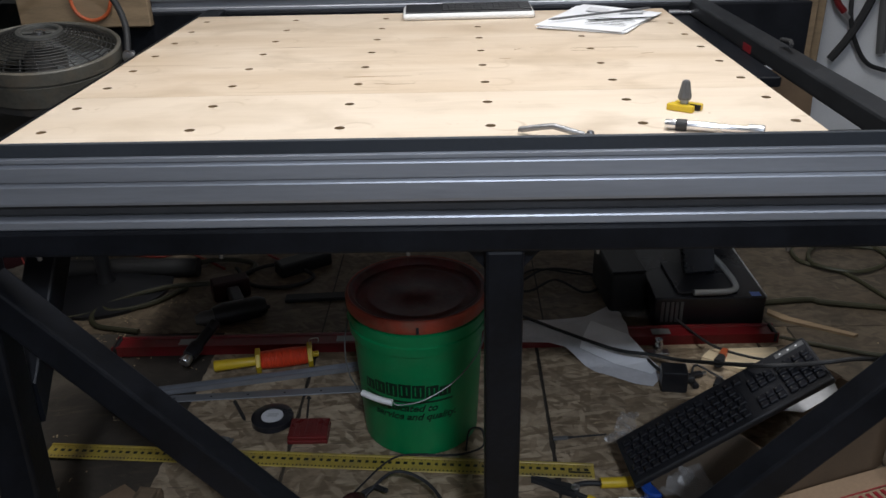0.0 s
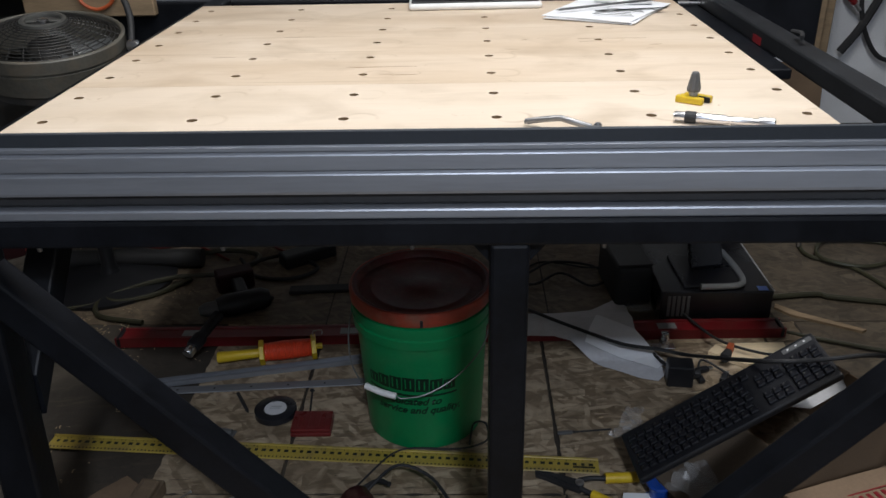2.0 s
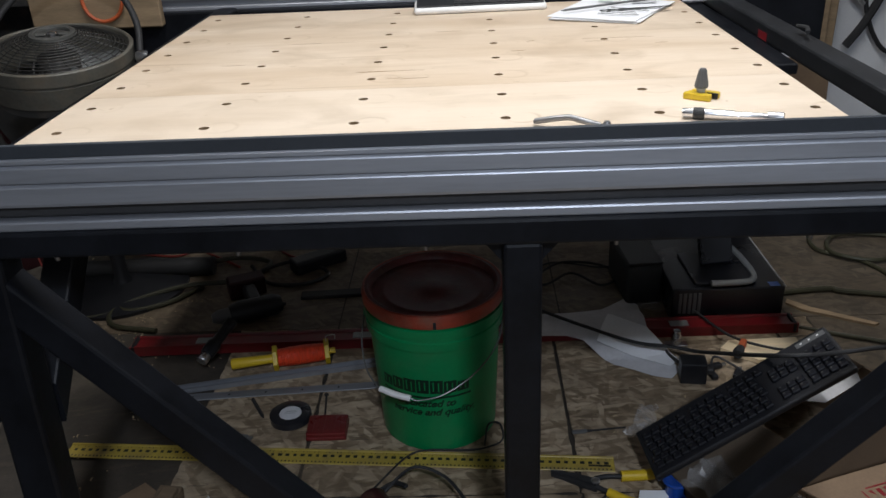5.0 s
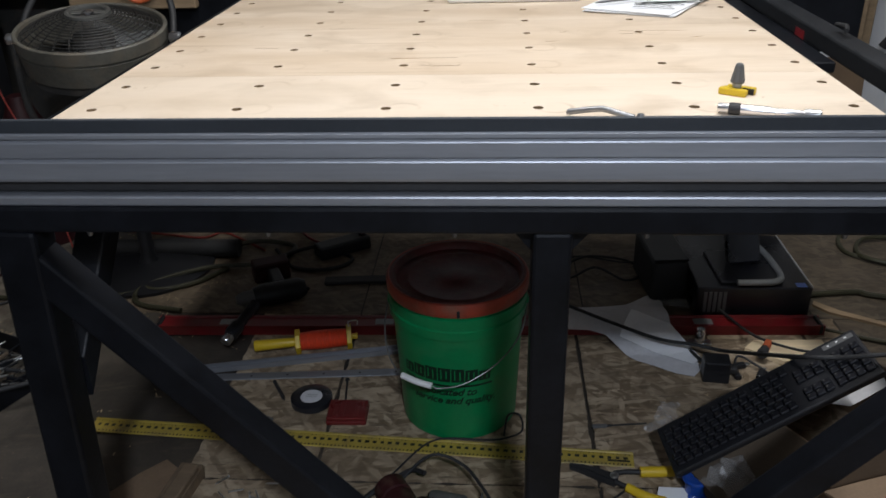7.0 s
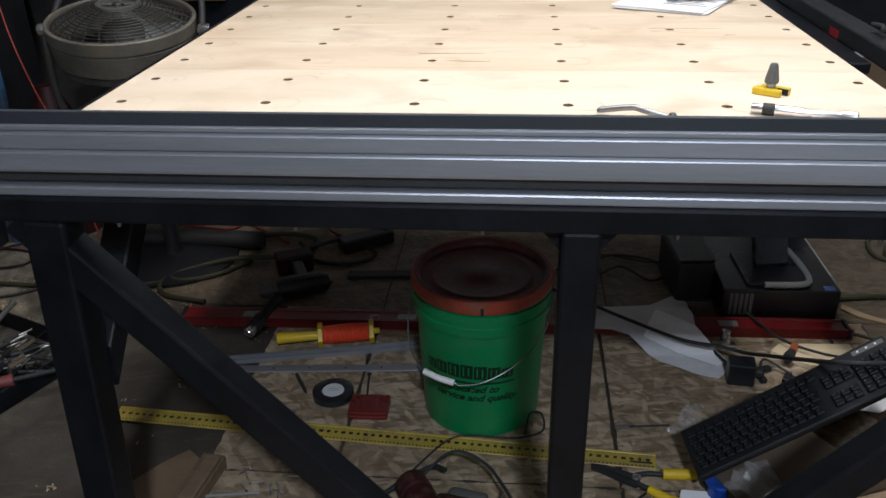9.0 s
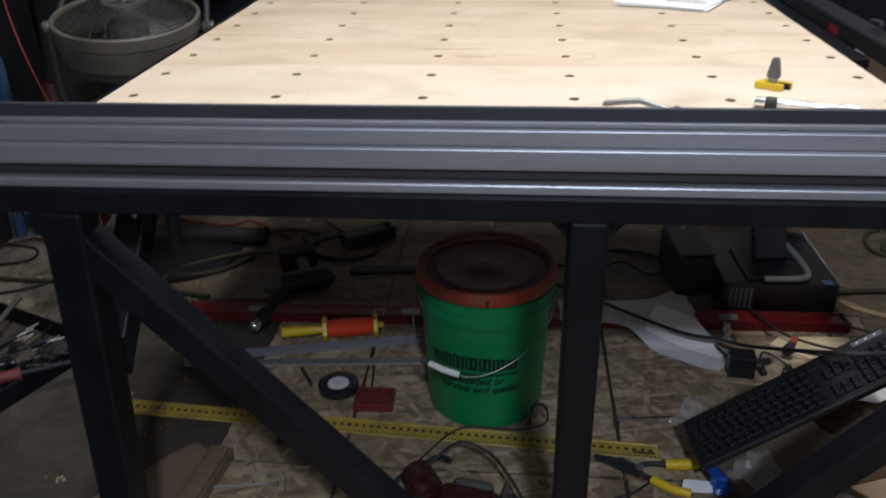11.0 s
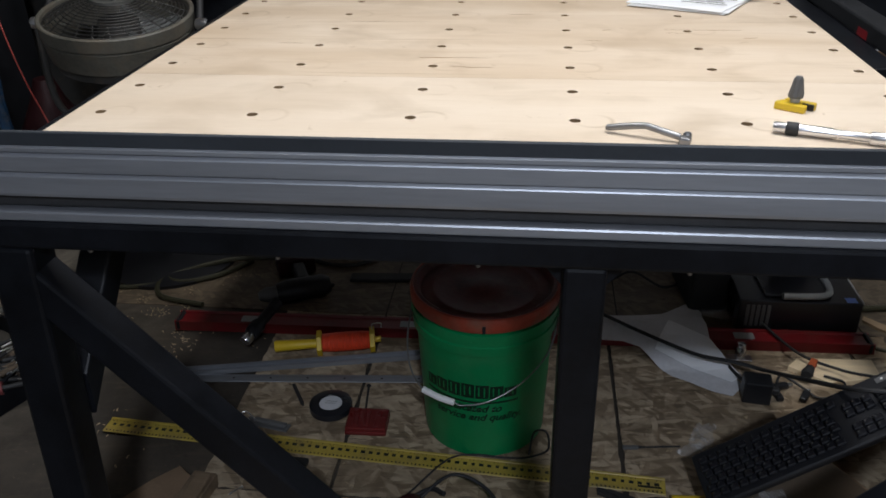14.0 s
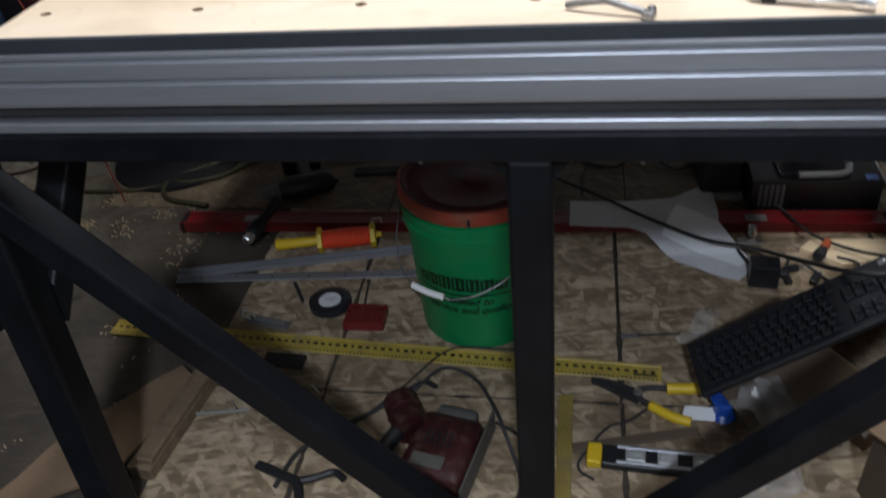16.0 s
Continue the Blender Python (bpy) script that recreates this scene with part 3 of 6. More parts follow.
bmesh.ops.bevel(bm, geom=[e for e in bm.edges if abs((e.verts[0].co - e.verts[1].co).normalized().y) > 0.5], offset=0.004, segments=2, affect="EDGES", profile=0.5)
tpart("side_brace", bm, STEEL)
tpart("floor_tube", boxed((-0.62, 1.34, 0.06), (0.86, 1.39, 0.11), 0.005, seg=2), STEEL)
for sx in (-1, 1):
    bm = bmesh.new()
    x0 = 0.1265 + sx * 0.0255
    a = [bm.verts.new((x0, y, 0.7345)) for y in (-0.281, -0.273)] + [bm.verts.new((x0 + sx * 0.03, y, 0.7345)) for y in (-0.273, -0.281)] + [bm.verts.new((x0, y, 0.700)) for y in (-0.281, -0.273)]
    for f in ((0, 3, 4), (1, 2, 5), (0, 1, 2, 3), (3, 2, 5, 4), (0, 1, 5, 4)):
        bm.faces.new([a[i] for i in f])
    tpart("gusset", bm, STEEL)
for x in (-0.495, -0.25, 0.0, 0.25, 0.50):
    tpart("bolt", lathed([(0, -0.019), (0.003, -0.019), (0.0035, -0.013), (0.006, -0.012), (0.006, -0.006), (0.008, -0.005), (0.008, -0.0005), (0, -0.0005)], 10, pose(x, -0.272, 0.7348, 0, 0, 0)), LEVER_STEEL, smooth=True)
for x in (-0.72, -0.62, -0.40, -0.18, 0.45, 0.62, 0.86):
    tpart("bolt", lathed([(0, 0.005), (0.006, 0.004), (0.007, 0), (0.009, 0)], 10, pose(x, 1.329, 0.752, 90, 0, 0)), ZINC, smooth=True)
tpart("gearbox_plate", boxed((0.64, 0.53, 0.722), (0.7745, 1.328, 0.7455), 0.003), STEEL)
tpart("warning_sticker", boxed((0.7742, 0.745, 0.7475), (0.7748, 0.805, 0.766), 0), RED_STICKER, "small red sticker")

# ---- spoilboard ----
SX, SY = 0.239, 0.13833
board = thing("spoilboard", (0, 0, 0.7892), "pale birch plywood bed with rows of bored holes", "spoilboard")


def bored_panel(rows, ylo, yhi, material):
    xs = [-0.641] + [(c - 2) * SX for c in range(5)] + [0.626]
    ys = [ylo] + [(r + 0.5) * SY for r in rows[:-1]] + [yhi]
    bm = bmesh.new()
    top, rad = 0.0201, 0.0085
    for ci in range(6):
        for ri, r in enumerate(rows):
            cx, cy = (ci - 2.5) * SX, r * SY
            x0, x1, y0, y1 = xs[ci], xs[ci + 1], ys[ri], ys[ri + 1]
            corners = [(x1, y1), (x0, y1), (x0, y0), (x1, y0)]
            rim = []
            for k in range(4):
                a, b = Vector(corners[k]), Vector(corners[(k + 1) % 4])
                rim += [a.lerp(b, s / 4) for s in range(4)]
            outer = [bm.verts.new((p.x, p.y, top)) for p in rim]
            way = [(p - Vector((cx, cy))).normalized() * rad for p in rim]
            inner = [bm.verts.new((cx + w.x, cy + w.y, top)) for w in way]
            low = [bm.verts.new((cx + w.x, cy + w.y, top - 0.011)) for w in way]
            for i in range(16):
                j = (i + 1) % 16
                bm.faces.new((outer[i], outer[j], inner[j], inner[i]))
                bm.faces.new((inner[i], inner[j], low[j], low[i])).material_index = 1
            bm.faces.new(low).material_index = 1
    x0, x1 = xs[0], xs[-1]
    q = [bm.verts.new(p) for p in ((x0, ylo, top), (x1, ylo, top), (x1, yhi, top), (x0, yhi, top), (x0, ylo, 0), (x1, ylo, 0), (x1, yhi, 0), (x0, yhi, 0))]
    for f in ((0, 1, 5, 4), (1, 2, 6, 5), (2, 3, 7, 6), (3, 0, 4, 7), (4, 5, 6, 7)):
        bm.faces.new([q[i] for i in f])
    bmesh.ops.remove_doubles(bm, verts=bm.verts, dist=1e-5)
    return part("panel", bm, [material, HOLE], board)


bored_panel([0, 1], -0.15, 0.2068, PLY_FRONT)
bored_panel([2, 3, 4, 5, 6, 7], 0.2076, 1.048, PLY)

def grain_tear(x, y, length, width, turn=0.0):
    """A thin brown split in the face veneer, tapering at both ends."""
    rim = [(-length / 2, 0), (-length / 6, -width / 2), (length / 4, -width * 0.35), (length / 2, 0), (length / 5, width * 0.4), (-length / 4, width * 0.3)]
    part("grain_tear", sheet(rim, 0.0202, 0.0003, pose(x, y, 0, 0, 0, turn)), TEAR, board, "brown split in the veneer")


for spot in TEARS:
    grain_tear(*spot)

# ---- things on the spoilboard ----
TOP = 0.8093
clamp = thing("clamp_knob", (0.435, 0.066, TOP), "yellow hold-down clamp with a grey ribbed knob", "clamp", turn=(0, 0, -35))
clamp.scale = (0.84, 0.84, 0.87)
part("clamp_foot", boxed((-0.027, -0.013, 0), (0.026, 0.001, 0.013), 0.0025, seg=2), YELLOW_PLASTIC, clamp, "yellow plastic foot")
part("clamp_foot", boxed((-0.020, 0.012, 0), (0.034, 0.025, 0.013), 0.0025, seg=2), YELLOW_PLASTIC, clamp, "yellow plastic foot")
part("clamp_bridge", boxed((-0.024, 0.0012, 0.001), (0.012, 0.0118, 0.0118), 0.001), YELLOW_PLASTIC, clamp)
# Black facing paints the shade on the rear foot's inner end.
part("rubber_pad", boxed((0.0122, 0.0090, 0.001), (0.0335, 0.0119, 0.012), 0.0008), BLACK, clamp, "black facing for the foot's shaded inner end")
part("threaded_stud", lathed([(0, 0.0125), (0.0075, 0.0125), (0.009, 0.018), (0.0085, 0.022), (0, 0.022)], 16, pose(0.002, 0.004, 0)), SILVER_PLASTIC, clamp, smooth=True)
bm = bmesh.new()
N = 36
rings = []
for r, z in ((0.0, 0.0215), (0.0115, 0.0215), (0.0125, 0.026), (0.0078, 0.053), (0.0055, 0.057), (0.0, 0.058)):
    rings.append([bm.verts.new(((r + (0.0008 if i % 3 == 0 and 0.02 < z < 0.053 else 0)) * math.cos(2 * math.pi * i / N), (r + (0.0008 if i % 3 == 0 else 0)) * math.sin(2 * math.pi * i / N), z)) for i in range(N)])
for a, b in zip(rings, rings[1:]):
    for i in range(N):
        bm.faces.new((a[i], a[(i + 1) % N], b[(i + 1) % N], b[i]))
bmesh.ops.remove_doubles(bm, verts=bm.verts, dist=1e-5)
bmesh.ops.translate(bm, vec=(0.002, 0.004, 0), verts=bm.verts)
part("knob", bm, GREY_PLASTIC, clamp, "grey ribbed knob")

wrench = thing("socket_extension", (0.387, -0.035, TOP), "chrome socket extension bar with a black grip ring", "tool", turn=(0, 0, -19))
WX = pose(0, 0, 0.0105, 0, 90, 0)
wrench.scale = (0.93, 0.86, 0.86)
part("drive_end", lathed([(0, -0.003), (0.0075, -0.003), (0.0085, 0), (0.0085, 0.014), (0, 0.014)], 20, WX), CHROME, wrench, smooth=True)
part("grip_ring", lathed([(0, 0.0142), (0.0095, 0.0142), (0.0105, 0.016), (0.0105, 0.030), (0.0095, 0.032), (0, 0.032)], 20, WX), RUBBER, wrench, smooth=True)
part("bar", lathed([(0, 0.0322), (0.0085, 0.0322), (0.0085, 0.075), (0.0068, 0.080), (0.0068, 0.124), (0.0076, 0.126), (0, 0.126)], 20, WX), CHROME, wrench, smooth=True)
part("socket_end", lathed([(0, 0.1262), (0.0095, 0.1262), (0.0102, 0.128), (0.0102, 0.149), (0.008, 0.151), (0.005, 0.151), (0.005, 0.140), (0, 0.140)], 20, WX), CHROME, wrench, smooth=True)

pin = thing("bent_lever", (0.163, -0.046, TOP), "bent steel lever standing arched on the plywood", "lever", turn=(0, 0, -21))
part("bent_rod", tubed([(0, 0, 0.0065), (0.002, 0, 0.0075), (0.025, 0, 0.0125), (0.048, 0, 0.0165), (0.056, 0, 0.0162), (0.075, 0, 0.0125), (0.098, 0, 0.008)], 0.0046, 10), LEVER_STEEL, pin, smooth=True)
part("lever_head", boxed((0.098, -0.011, 0.0), (0.113, 0.004, 0.011), 0.003, seg=2), LEVER_STEEL, pin)
part("lever_head", lathed([(0, 0.0), (0.006, 0.0), (0.006, 0.009), (0.004, 0.012), (0, 0.012)], 12, pose(0.105, 0.011, 0)), LEVER_STEEL, pin, smooth=True)

remote = thing("white_keyboard", (0.098, 0.985, TOP + 0.0028), "white keyboard with black keys at the rear edge", "keyboard", turn=(2.5, 0, 2))
part("case", boxed((-0.172, -0.058, 0), (0.172, 0.058, 0.017), 0.008, seg=3), WHITE_PLASTIC, remote, "rounded white case", smooth=True)
part("key_bed", boxed((-0.165, -0.050, 0.0172), (0.165, 0.052, 0.021), 0.002), BLACK, remote, "black key bed")
for r in range(4):
    for c in range(14):
        bm = boxed((-0.0085, -0.0085, 0), (0.0085, 0.0085, 0.004), 0.0015)
        k = part("key", bm, BLACK, remote)
        k.location = (-0.06 + c * 0.0167 if c < 13 else 0.155, -0.036 + r * 0.0215, 0.0211)

note = thing("folded_papers", (0.425, 0.86, TOP), "stack of folded white printed sheets under a pen", "paper")
for i, (dz, tw) in enumerate(((0.0, 0), (0.0022, 3), (0.0044, -2))):
    out = [(-0.165, -0.072), (0.03, -0.165), (0.172, 0.085), (-0.015, 0.225)]
    part("paper_sheet", sheet(out, dz, 0.0012, pose(0, 0, 0, 0, 0, tw), 0.004 if i < 2 else 0.006), PAPER, note)
part("title_line", boxed((-0.09, -0.006, 0.0118), (0.09, 0.006, 0.0124), 0, pose(0.055, -0.02, 0, 0, 0, 8)), PRINT, note, "row of small black print")
part("picture", sheet([(-0.02, 0.10), (0.03, 0.07), (0.045, 0.12), (0.0, 0.155)], 0.0120, 0.0004), PAPER_OLD, note)
part("picture", sheet([(0.06, 0.05), (0.12, 0.05), (0.13, 0.10), (0.075, 0.11)], 0.0120, 0.0004), PAPER_OLD, note)
for k in range(5):
    part("print_row", boxed((-0.05, -0.0025, 0.0118), (0.05 - 0.012 * (k % 3), 0.0025, 0.0123), 0, pose(0.0 + 0.011 * k, -0.09 + 0.017 * k, 0, 0, 0, -25)), GREY_PLASTIC, note, "row of small grey print")
pen = thing("pen", (0.44, 0.895, TOP + 0.016), "slim grey pen lying on the papers", "pen", turn=(0, 0, 27))
part("pen_barrel", lathed([(0, -0.165), (0.001, -0.162), (0.003, -0.15), (0.003, 0.14), (0.002, 0.15), (0, 0.15)], 10, pose(0, 0, 0, 0, 90, 0)), GREY_PLASTIC, pen, smooth=True)
driver = thing("chrome_driver", (0.752, 1.300, 0.7455), "chrome nut driver lying on the rear tube", "tool")
part("shank", lathed([(0, -0.045), (0.008, -0.045), (0.008, -0.01), (0.006, -0.008), (0.006, 0.03), (0.009, 0.032), (0.009, 0.045), (0, 0.045)], 14, pose(0, 0, 0.009, 0, 90, 0)), CHROME, driver, smooth=True)

# ---- drum fan ----
fan = thing("drum_fan", (-1.036, 0.937, FLOOR), "old cream drum fan tilted up in a black yoke", "fan")
FK = 0.725
FT = pose(0, 0, 0.767, 8.5, 3.5, 0) @ pose(0, 0, 0, 0, 0, -6) @ Matrix.Scale(FK, 4)
part("drum", lathed([(0.256, -0.004), (0.260, 0.0), (0.268, 0.0), (0.272, -0.004), (0.270, -0.048), (0.262, -0.051), (0.262, -0.056), (0.267, -0.059), (0.254, -0.137), (0.235, -0.143), (0.230, -0.137), (0.250, -0.06), (0.256, -0.004)], 64, FT), FAN_BODY, fan, "dirty cream enamel drum", True)
part("rim_ring", lathed([(0.226, -0.1435), (0.238, -0.1435), (0.238, -0.172), (0.226, -0.172), (0.226, -0.1435)], 64, FT), FAN_DARK, fan, smooth=True)
bm = bmesh.new()
for i in range(14):
    r = 0.075 + i * 0.0135
    tube(bm, [FT @ Vector((r * math.cos(a * math.pi / 24), r * math.sin(a * math.pi / 24), -0.012 + 0.072 * (1 - (r / 0.245) ** 2))) for a in range(49)], 0.0016, 5, False)
part("grille", bm, FAN_WIRE, fan, "grille of thin dusty rings")
for k in range(24):
    a = k * math.pi / 12
    p = [FT @ Vector((r * math.cos(a + s), r * math.sin(a + s), -0.016 + 0.072 * (1 - (r / 0.245) ** 2))) for r, s in ((0.07, 0), (0.12, 0.05), (0.18, 0.12), (0.246, 0.2))]
    part("grille_spoke", tubed(p, 0.002, 5, 4), FAN_WIRE, fan)
part("hub_badge", lathed([(0.060, 0.030), (0.062, 0.038), (0.068, 0.041), (0.080, 0.038), (0.082, 0.028), (0.060, 0.026), (0.060, 0.030)], 40, FT @ pose(0, 0, 0.02)), HUB_GREY, fan, "round grey hub ring", True)
part("hub_recess", lathed([(0, 0.018), (0.0598, 0.018), (0.0598, 0.026), (0, 0.026)], 40, FT @ pose(0, 0, 0.02)), FAN_DARK, fan, smooth=True)
part("hub_nut", lathed([(0, 0.0262), (0.020, 0.0262), (0.018, 0.036), (0.010, 0.040), (0, 0.040)], 24, FT @ pose(0, 0, 0.02)), CHROME, fan, "shiny centre nut", True)
for k in range(2):
    part("hub_bridge", boxed((-0.0596, -0.012, 0.0265), (-0.021, 0.012, 0.036), 0.003, FT @ pose(0, 0, 0.02) @ pose(0, 0, 0, 0, 0, 20 + 180 * k)), HUB_GREY, fan)
part("motor", lathed([(0, -0.03), (0.07, -0.03), (0.075, -0.04), (0.075, -0.16), (0, -0.16)], 32, FT), FAN_DARK, fan, smooth=True)
for k in range(5):
    bm = bmesh.new()
    a0 = k * 2 * math.pi / 5 + 0.4
    rows_ = []
    for r in (0.074, 0.13, 0.19, 0.225):
        rows_.append([bm.verts.new(FT @ Vector((r * math.cos(a0 + s * 0.42), r * math.sin(a0 + s * 0.42), -0.09 + s * 0.035))) for s in (-1, -0.33, 0.33, 1)])
    for a, b in zip(rows_, rows_[1:]):
        for i in range(3):
            bm.faces.new((a[i], a[i + 1], b[i + 1], b[i]))
    bmesh.ops.solidify(bm, geom=list(bm.faces), thickness=0.002)
    part("blade", bm, SILVER_PLASTIC, fan, smooth=True)
part("back_cover", lathed([(0.225, -0.145), (0.10, -0.165), (0, -0.165)], 40, FT), FAN_DARK, fan, smooth=True)
yoke = [(0.216 * math.cos(a), 0.02 + 0.15 * math.sin(a), 0.735 + 0.20 * math.sin(a)) for a in [i * math.pi / 10 for i in range(11)]]
part("yoke", tubed([(0.222, 0.0, 0.69)] + yoke + [(-0.222, 0.0, 0.69)], 0.009, 10, 4), RUBBER, fan, "black tubular yoke", True)
for s in (-1, 1):
    part("knob", lathed([(0, 0), (0.012, 0), (0.016, 0.006), (0.016, 0.026), (0.010, 0.032), (0, 0.032)], 16, pose(s * 0.213, 0.0, 0.735, 0, s * 90, 0)), CHROME, fan, "shiny clamping knob", True)
    part("stand_leg", tubed([(s * 0.228, 0, 0.74), (s * 0.232, 0.02, 0.5), (s * 0.12, 0.06, 0.40), (0, 0.06, 0.38)], 0.010, 10, 6), FAN_DARK, fan, smooth=True)
part("pedestal", lathed([(0, 0), (0.20, 0), (0.20, 0.012), (0.03, 0.03), (0.022, 0.05), (0.022, 0.39), (0, 0.39)], 28, pose(0, 0.06, 0)), BLACK, fan, smooth=True)

# ---- behind, left ----
plank = tagged(finish("wood_offcut", boxed((-1.27, 1.295, 0.741), (-0.868, 1.326, 1.02), 0.004), WOOD), "brown wooden board clamped upright behind the rear rail", "board")

# ---- things on the floor under the table ----
bucket = thing("bucket", (-0.027, 0.312, 0), "green plastic bucket with an orange lid on strand board", "bucket")
part("shell", lathed([(0, 0.0), (0.124, 0.0), (0.130, 0.004), (0.1425, 0.262), (0.1425, 0.268), (0.1495, 0.270), (0.1505, 0.290), (0.1475, 0.292), (0.1475, 0.302), (0.1515, 0.304), (0.1515, 0.320), (0.146, 0.321), (0.146, 0.345), (0.140, 0.345), (0.128, 0.02), (0, 0.02)], 72), GREEN, bucket, "glossy green shell", True)
part("lid", lathed([(0.1465, 0.328), (0.151, 0.326), (0.1535, 0.330), (0.1545, 0.350), (0.1525, 0.356), (0.1495, 0.3575), (0.1470, 0.3565), (0.1465, 0.328)], 72), ORANGE_LID, bucket, "dirty orange snap ring", True)
part("lid_disc", lathed([(0, 0.3445), (0.028, 0.3445), (0.031, 0.3435), (0.100, 0.3425), (0.104, 0.3438), (0.110, 0.3438), (0.114, 0.3425), (0.132, 0.3430), (0.1365, 0.3535), (0.1405, 0.3568), (0.1468, 0.3568), (0.1460, 0.334), (0.132, 0.332), (0, 0.332)], 72), LID_SHADED, bucket, "dirty red sunken lid, coloured dark as if shaded", True)

part("lid_notch", boxed((-0.003, -0.1556, 0.329), (0.003, -0.148, 0.345), 0.0006, pose(0, 0, 0, 0, 0, 3)), BLACK, bucket)


def on_bucket(bm, lift):
    """Bend a flat piece, drawn as x along and z up, onto the bucket's front."""
    for v in bm.verts:
        r = 0.130 + (v.co.z - 0.004) * 0.0484 + lift + v.co.y
        a = v.co.x / 0.138 - math.pi / 2 - 0.02
        v.co = Vector((r * math.cos(a), r * math.sin(a), v.co.z))
    return bm


def flat(x0, z0, x1, z1, n=10, slant=0.0):
    bm = bmesh.new()
    a = [bm.verts.new((x0 + (x1 - x0) * i / n, 0, z0)) for i in range(n + 1)]
    b = [bm.verts.new((x0 + (x1 - x0) * i / n + slant, 0, z1)) for i in range(n + 1)]
    for i in range(n):
        bm.faces.new((a[i], a[i + 1], b[i + 1], b[i]))
    return bm


# the store's wordmark as an arched row of plain dark blocks over a bar
for k in range(7):
    x = -0.124 + k * 0.0292
    rise = 0.010 * (1 - ((k - 3) / 3) ** 2)
    part("mark_block", on_bucket(flat(x, 0.161, x + 0.0268, 0.186 + rise, 4, 0.001), 0.0006), BUCKET_INK, bucket)
    for lo, hi in (((0.006, 0.006), (0.009, 0.021 + rise)), ((0.017, 0.004 + 0.004 * (k % 2)), (0.020, 0.019 + rise))):
        part("mark_inlay", on_bucket(flat(x + lo[0], 0.161 + lo[1], x + hi[0], 0.161 + hi[1], 2), 0.0010), GREEN, bucket)
part("mark_underline", on_bucket(flat(-0.126, 0.1475, 0.083, 0.1525, 14), 0.0006), BUCKET_INK, bucket)


def bucket_words(text, x, z, size):
    cu = bpy.data.curves.new("slogan", "FONT")
    cu.body, cu.size, cu.shear, cu.align_x = text, size, 0.35, "CENTER"
    cu.offset = 0.0007
    tmp = new("slogan", cu)
    me = bpy.data.meshes.new_from_object(tmp.evaluated_get(bpy.context.evaluated_depsgraph_get()))
    bpy.data.objects.remove(tmp)
    me.transform(pose(x, 0, z, 90, 0, 0))
    bm = bmesh.new()
    bm.from_mesh(me)
    on_bucket(bm, 0.0008)
    part("slogan", bm, BUCKET_INK, bucket)


bucket_words("Dedicated to", -0.02, 0.126, 0.025)
bucket_words("service and quality.", -0.004, 0.103, 0.025)
hb = [(-0.1535, 0, 0.287), (-0.156, -0.06, 0.247), (-0.142, -0.118, 0.2138), (-0.112, -0.156, 0.191)]
hc = [(-0.112, -0.156, 0.191), (-0.08, -0.171, 0.186), (-0.048, -0.179, 0.181)]
hd = [(-0.048, -0.179, 0.181), (-0.032, -0.18, 0.176), (0.02, -0.176, 0.186), (0.085, -0.144, 0.214), (0.135, -0.08, 0.2467), (0.1535, 0, 0.287)]
part("bail_wire", tubed(hb + hc[1:] + hd[1:], 0.0017, 8, 8), BAIL_WIRE, bucket, "thin wire bail handle", True)
part("hand_grip", tubed(hc, 0.0068, 12, 5), WHITE_PLASTIC, bucket, "white plastic grip", True)
for s in (-1, 1):
    part("bail_ear", lathed([(0, 0), (0.012, 0), (0.012, 0.005), (0.007, 0.008), (0, 0.008)], 16, pose(s * 0.147, 0, 0.287, 0, s * 90, 0)), GREEN, bucket, smooth=True)

# yellow four-foot rule
rule = thing("long_rule", (-0.868, 0.212, 0.0), "long yellow metal rule with black marks on the floor", "rule", turn=(0, 0, -3.95))
part("blade", boxed((0, -0.024, 0.0), (1.22, 0.022, 0.0035), 0.001), YELLOW, rule, "worn yellow blade")
bm = bmesh.new()
for i in range(1, 144):
    x = i * 1.22 / 144
    box(bm, (x - 0.0016, -0.0205, 0.0036), (x + 0.0016, -0.0165, 0.0039))
    if i % 3:
        box(bm, (x - 0.0007, 0.0105, 0.0036), (x + 0.0007, 0.0135, 0.0039))
tagged(part("graduation", bm, PRINT, rule, "fine black inch marks"), kind="stuff")
part("raised_edge", boxed((0, 0.0148, 0.0036), (1.22, 0.0215, 0.0062), 0.0012), YELLOW, rule)
for i in range(1, 72):
    x = i * 1.22 / 72
    w = (0.0042, 0.0034, 0.0048)[i * 7 % 3]
    part("inch_number", boxed((x - w, -0.003, 0.0036), (x + w, 0.0048, 0.0039)), PRINT, rule)
part("maker_bar", boxed((1.165, -0.010, 0.0036), (1.212, -0.005, 0.0039)), PRINT, rule)
rule2 = thing("yellow_rule", (0.163, -0.19, 0.0), "yellow metal rule lying towards the front", "rule", turn=(0, 0, 90))
part("blade", boxed((-0.40, -0.014, 0.0), (0.25, 0.014, 0.003), 0.001), SHADED_YELLOW, rule2)

# red level
level = thing("box_level", (-0.868, 0.625, 0.0), "long red spirit level lying on the floor", "level", turn=(0, 0, 1.2))
bm = bmesh.new()
prism(bm, [(-0.028, 0), (0.028, 0), (0.028, 0.028), (0.021, 0.028), (0.019, 0.024), (-0.019, 0.024), (-0.021, 0.028), (-0.028, 0.028)], 0.0, 1.785)
part("beam", bm, RED, level, "red painted I-beam")
for x in (0.002, 1.770):
    part("end_cap", boxed((x, -0.029, 0.0), (x + 0.013, 0.029, 0.029), 0.003), BLACK, level)
